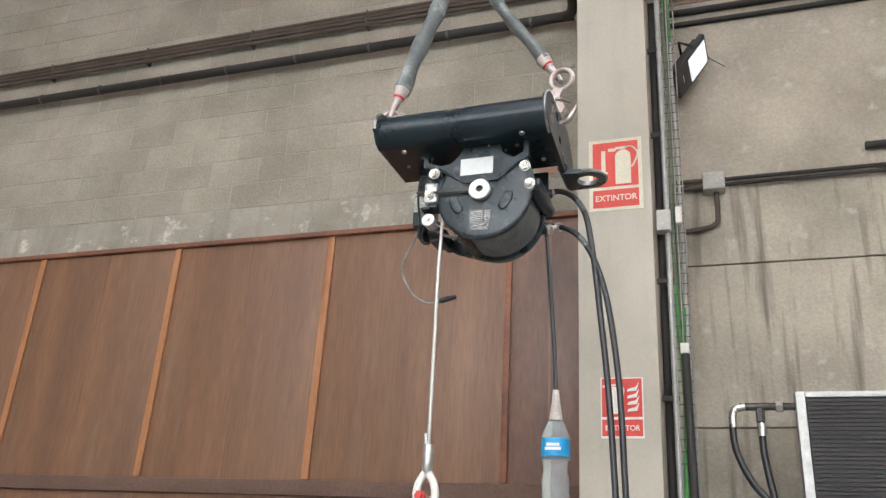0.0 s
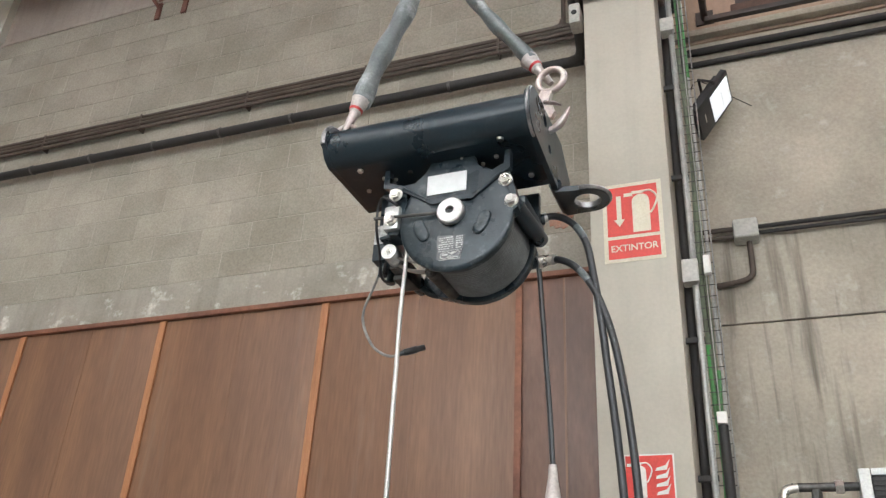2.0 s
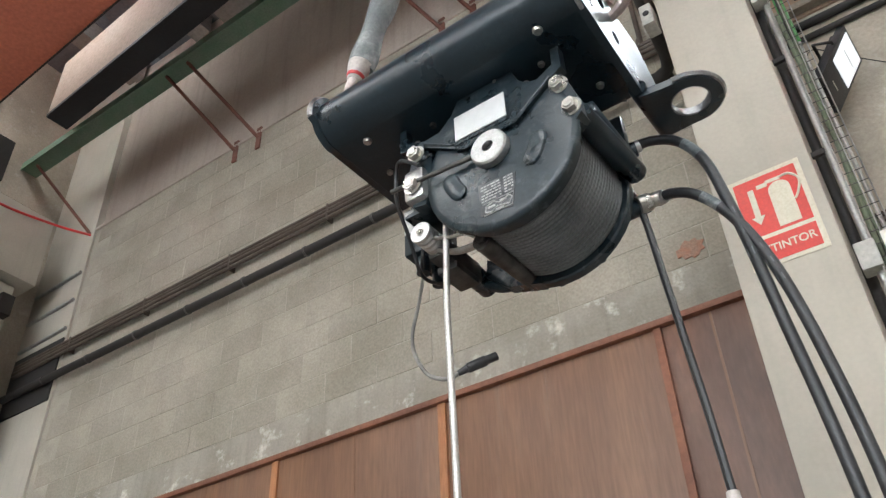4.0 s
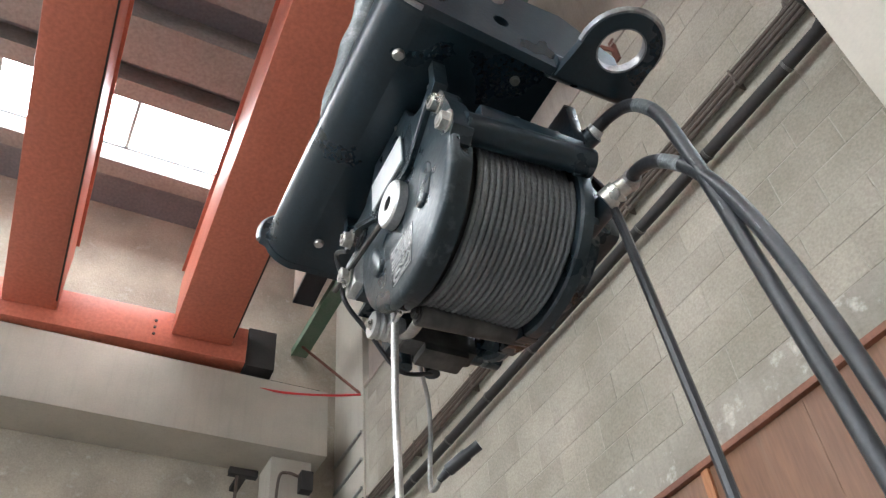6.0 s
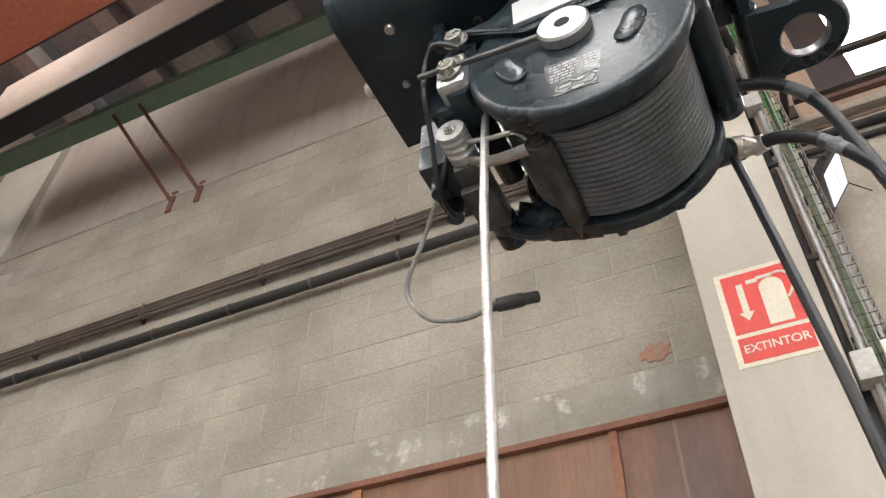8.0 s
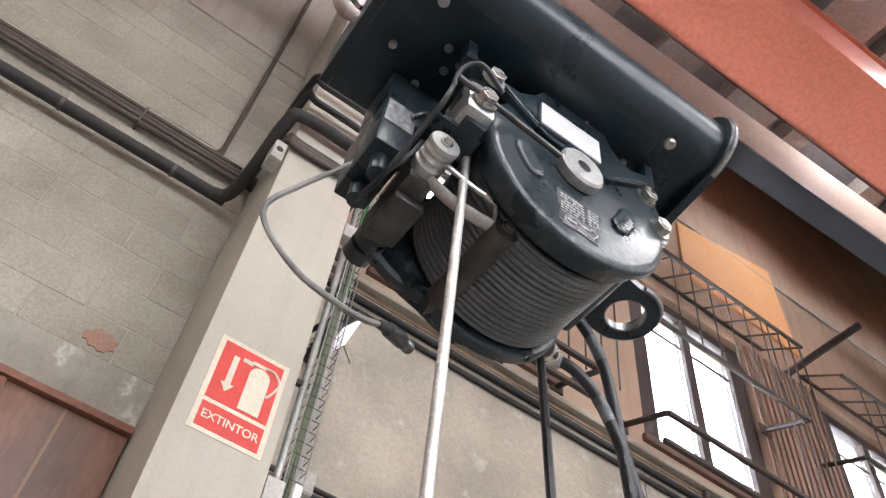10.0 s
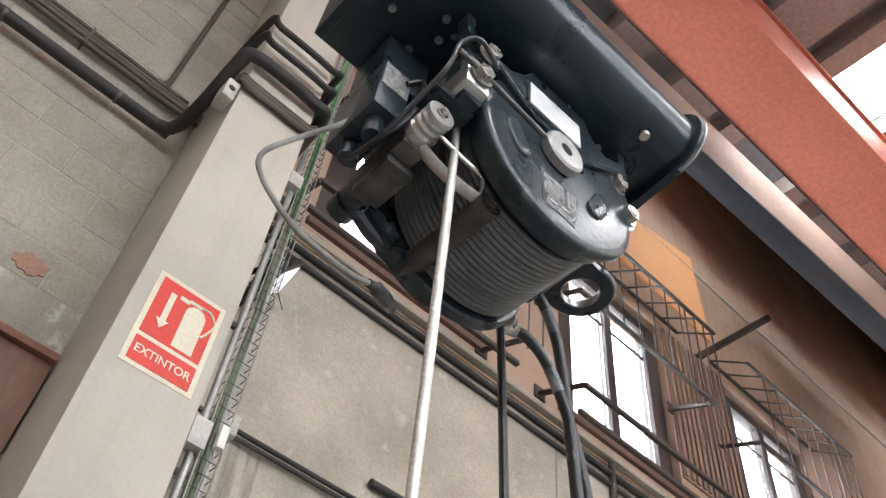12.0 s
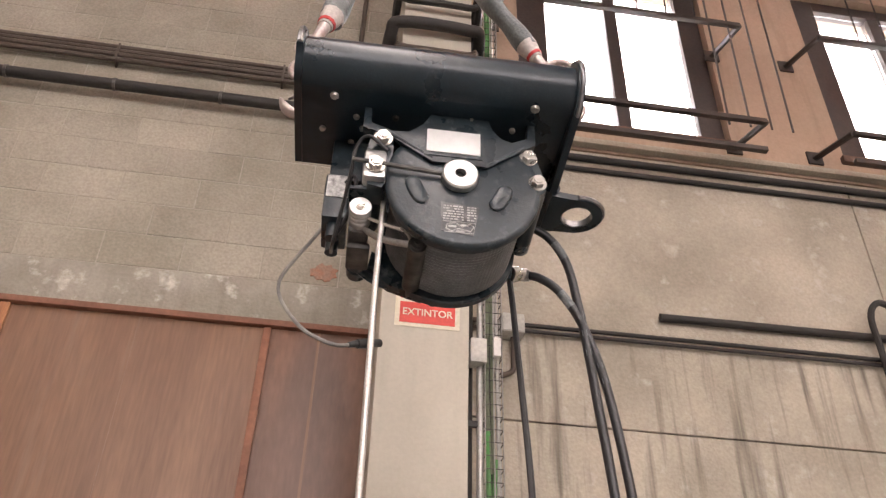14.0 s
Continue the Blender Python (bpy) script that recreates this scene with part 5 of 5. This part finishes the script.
# hoses, cables and bottle
def hose(points, tag):
    h = thing("hydraulic_hose", tag, "hose", "winch hoses")
    line = smoothed(points, 8)
    part("hose", sweep(line, 0.0092, 12), RUBBER, h)
    part("crimp_ferrule", sweep(line[:6], 0.012, 12), ALU, h, "bright steel crimped ferrule")
    # band colour holds both the scuffs and the highlight near the bend
    part("worn_glint_band", sweep(line[18:24], 0.0095, 12), FABRIC, h, "grey band, scuffs and highlight in one colour")
    for k in range(3):
        part("print_mark", sweep(line[34 + 3 * k:36 + 3 * k], 0.0095, 6), FABRIC, h)


hose([(-0.405, 2.19, 2.70), (-0.365, 2.20, 2.712), (-0.318, 2.20, 2.685), (-0.284, 2.20, 2.625), (-0.267, 2.20, 2.53), (-0.254, 2.20, 2.42), (-0.243, 2.20, 2.3), (-0.229, 2.20, 2.15), (-0.219, 2.20, 2.0), (-0.205, 2.20, 1.7), (-0.17, 2.18, 1.0), (-0.1, 2.1, 0.05)], "black hydraulic hose looping down from the winch top port")
hose([(-0.378, 2.218, 2.594), (-0.35, 2.205, 2.586), (-0.312, 2.20, 2.56), (-0.276, 2.20, 2.51), (-0.247, 2.20, 2.44), (-0.226, 2.20, 2.36), (-0.210, 2.20, 2.26), (-0.196, 2.20, 2.13), (-0.188, 2.20, 2.0), (-0.178, 2.20, 1.7), (-0.14, 2.18, 1.0), (-0.05, 2.12, 0.05)], "black hydraulic hose with steel fitting from the winch side port")
h3 = tagged(link("control_cable", sweep(smoothed([(-0.43, 2.2, 2.66), (-0.408, 2.205, 2.58), (-0.396, 2.205, 2.43), (-0.387, 2.205, 2.3), (-0.379, 2.205, 2.18), (-0.374, 2.205, 2.068)], 8), 0.0065, 8), RUBBER), "black cable hanging straight down to a bottle", "cable")


def bottle():
    b = thing("plastic_bottle", "clear plastic drink bottle with blue label hung on a cable", "bottle", m=pose(-0.374, 2.205, 1.75))
    part("neck_wrap", lathe([(0.0005, 0.325), (0.009, 0.324), (0.012, 0.29), (0.017, 0.26), (0.02, 0.235)], (0, 0, 0), "Z", 14), TAPE, b, "white tape round the neck")
    part("body", lathe([(0.018, 0.24), (0.026, 0.225), (0.037, 0.2), (0.04, 0.185), (0.04, 0.13), (0.037, 0.115), (0.033, 0.10), (0.036, 0.085), (0.040, 0.07), (0.038, 0.04), (0.04, 0.02), (0.035, 0.002), (0.0005, 0.004)], (0, 0, 0), "Z", 28), PLASTIC, b)
    part("label", lathe([(0.0406, 0.182), (0.0408, 0.18), (0.0408, 0.135), (0.0406, 0.133)], (0, 0, 0), "Z", 32), BLUELABEL, b, "blue paper label")
    lt = bmesh.new()
    for z, wd in ((0.163, 0.018), (0.152, 0.022)):
        box(-wd, wd, -0.0425, -0.036, z - 0.004, z + 0.004, bm=lt)
    part("print_bar", lt, PURE, b)


bottle()
pw = thing("plug_cable", "pale thin cable with a black plug dangling from the winch", "cable")
part("wire", sweep(smoothed([(-0.785, 2.10, 2.60), (-0.80, 2.11, 2.57), (-0.835, 2.14, 2.53), (-0.862, 2.155, 2.482), (-0.852, 2.145, 2.43), (-0.81, 2.12, 2.365), (-0.77, 2.10, 2.332), (-0.74, 2.09, 2.319), (-0.718, 2.085, 2.32)], 8), 0.0036, 8), WIRE, pw)
part("plug", sweep([(-0.722, 2.085, 2.319), (-0.708, 2.091, 2.326), (-0.707, 2.091, 2.326), (-0.682, 2.106, 2.338), (-0.681, 2.106, 2.338), (-0.667, 2.117, 2.346)], [0.0048, 0.0065, 0.0085, 0.009, 0.0074, 0.0074], 12), RUBBER, pw)


# ---- pieces of walls, last ----
def piece_mesh(name, sx, sy, sz, bevel, mat):
    bm = box(-sx / 2, sx / 2, 0, sy, -sz / 2, sz / 2)
    bmesh.ops.bevel(bm, geom=[e for e in bm.edges if all(v.co.y < 0.001 for v in e.verts)], offset=bevel, segments=1, affect="EDGES")
    me = bpy.data.meshes.new(name)
    bm.to_mesh(me)
    bm.free()
    me.materials.append(mat)
    return me


BW, BH = 0.4, 0.2
full = piece_mesh("block", BW - 0.006, 0.03, BH - 0.006, 0.002, BLOCK)
half = piece_mesh("block", BW / 2 - 0.006, 0.03, BH - 0.006, 0.002, BLOCK)
rng = random.Random(5)
WYN = WY + 0.183
rowz = 3.933
r = 0
while rowz + BH < 6.74:
    x = -0.588 - (0 if r % 2 else BW / 2)
    if r % 2 == 0:
        b = new("block", half)
        b.location = (-0.588 - BW / 4, WYN + 0.001 + rng.uniform(-0.001, 0.0015), rowz + BH / 2)
        b.parent = wall_n
    while x - BW > -6.26:
        b = new("block", full)
        b.location = (x - BW / 2, WYN + 0.001 + rng.uniform(-0.001, 0.0015), rowz + BH / 2 + rng.uniform(-0.001, 0.001))
        b.rotation_euler = (0, rng.uniform(-0.003, 0.003), 0)
        b.parent = wall_n
        x -= BW
    rowz += BH
    r += 1

for z0, z1 in ((3.285, 5.08), (2.378, 3.278), (1.47, 2.371), (0.56, 1.463)):
    slab = piece_mesh("shutter_panel", 2.5 - 0.006, 0.04, z1 - z0, 0.003, CONCRETE)
    for j in range(4):
        b = new("shutter_panel", slab)
        b.location = (-0.2 + 1.25 + 2.5 * j, WYN - 0.012 + 0.001 * ((j + int(z0)) % 3), (z0 + z1) / 2)
        b.parent = wall_e
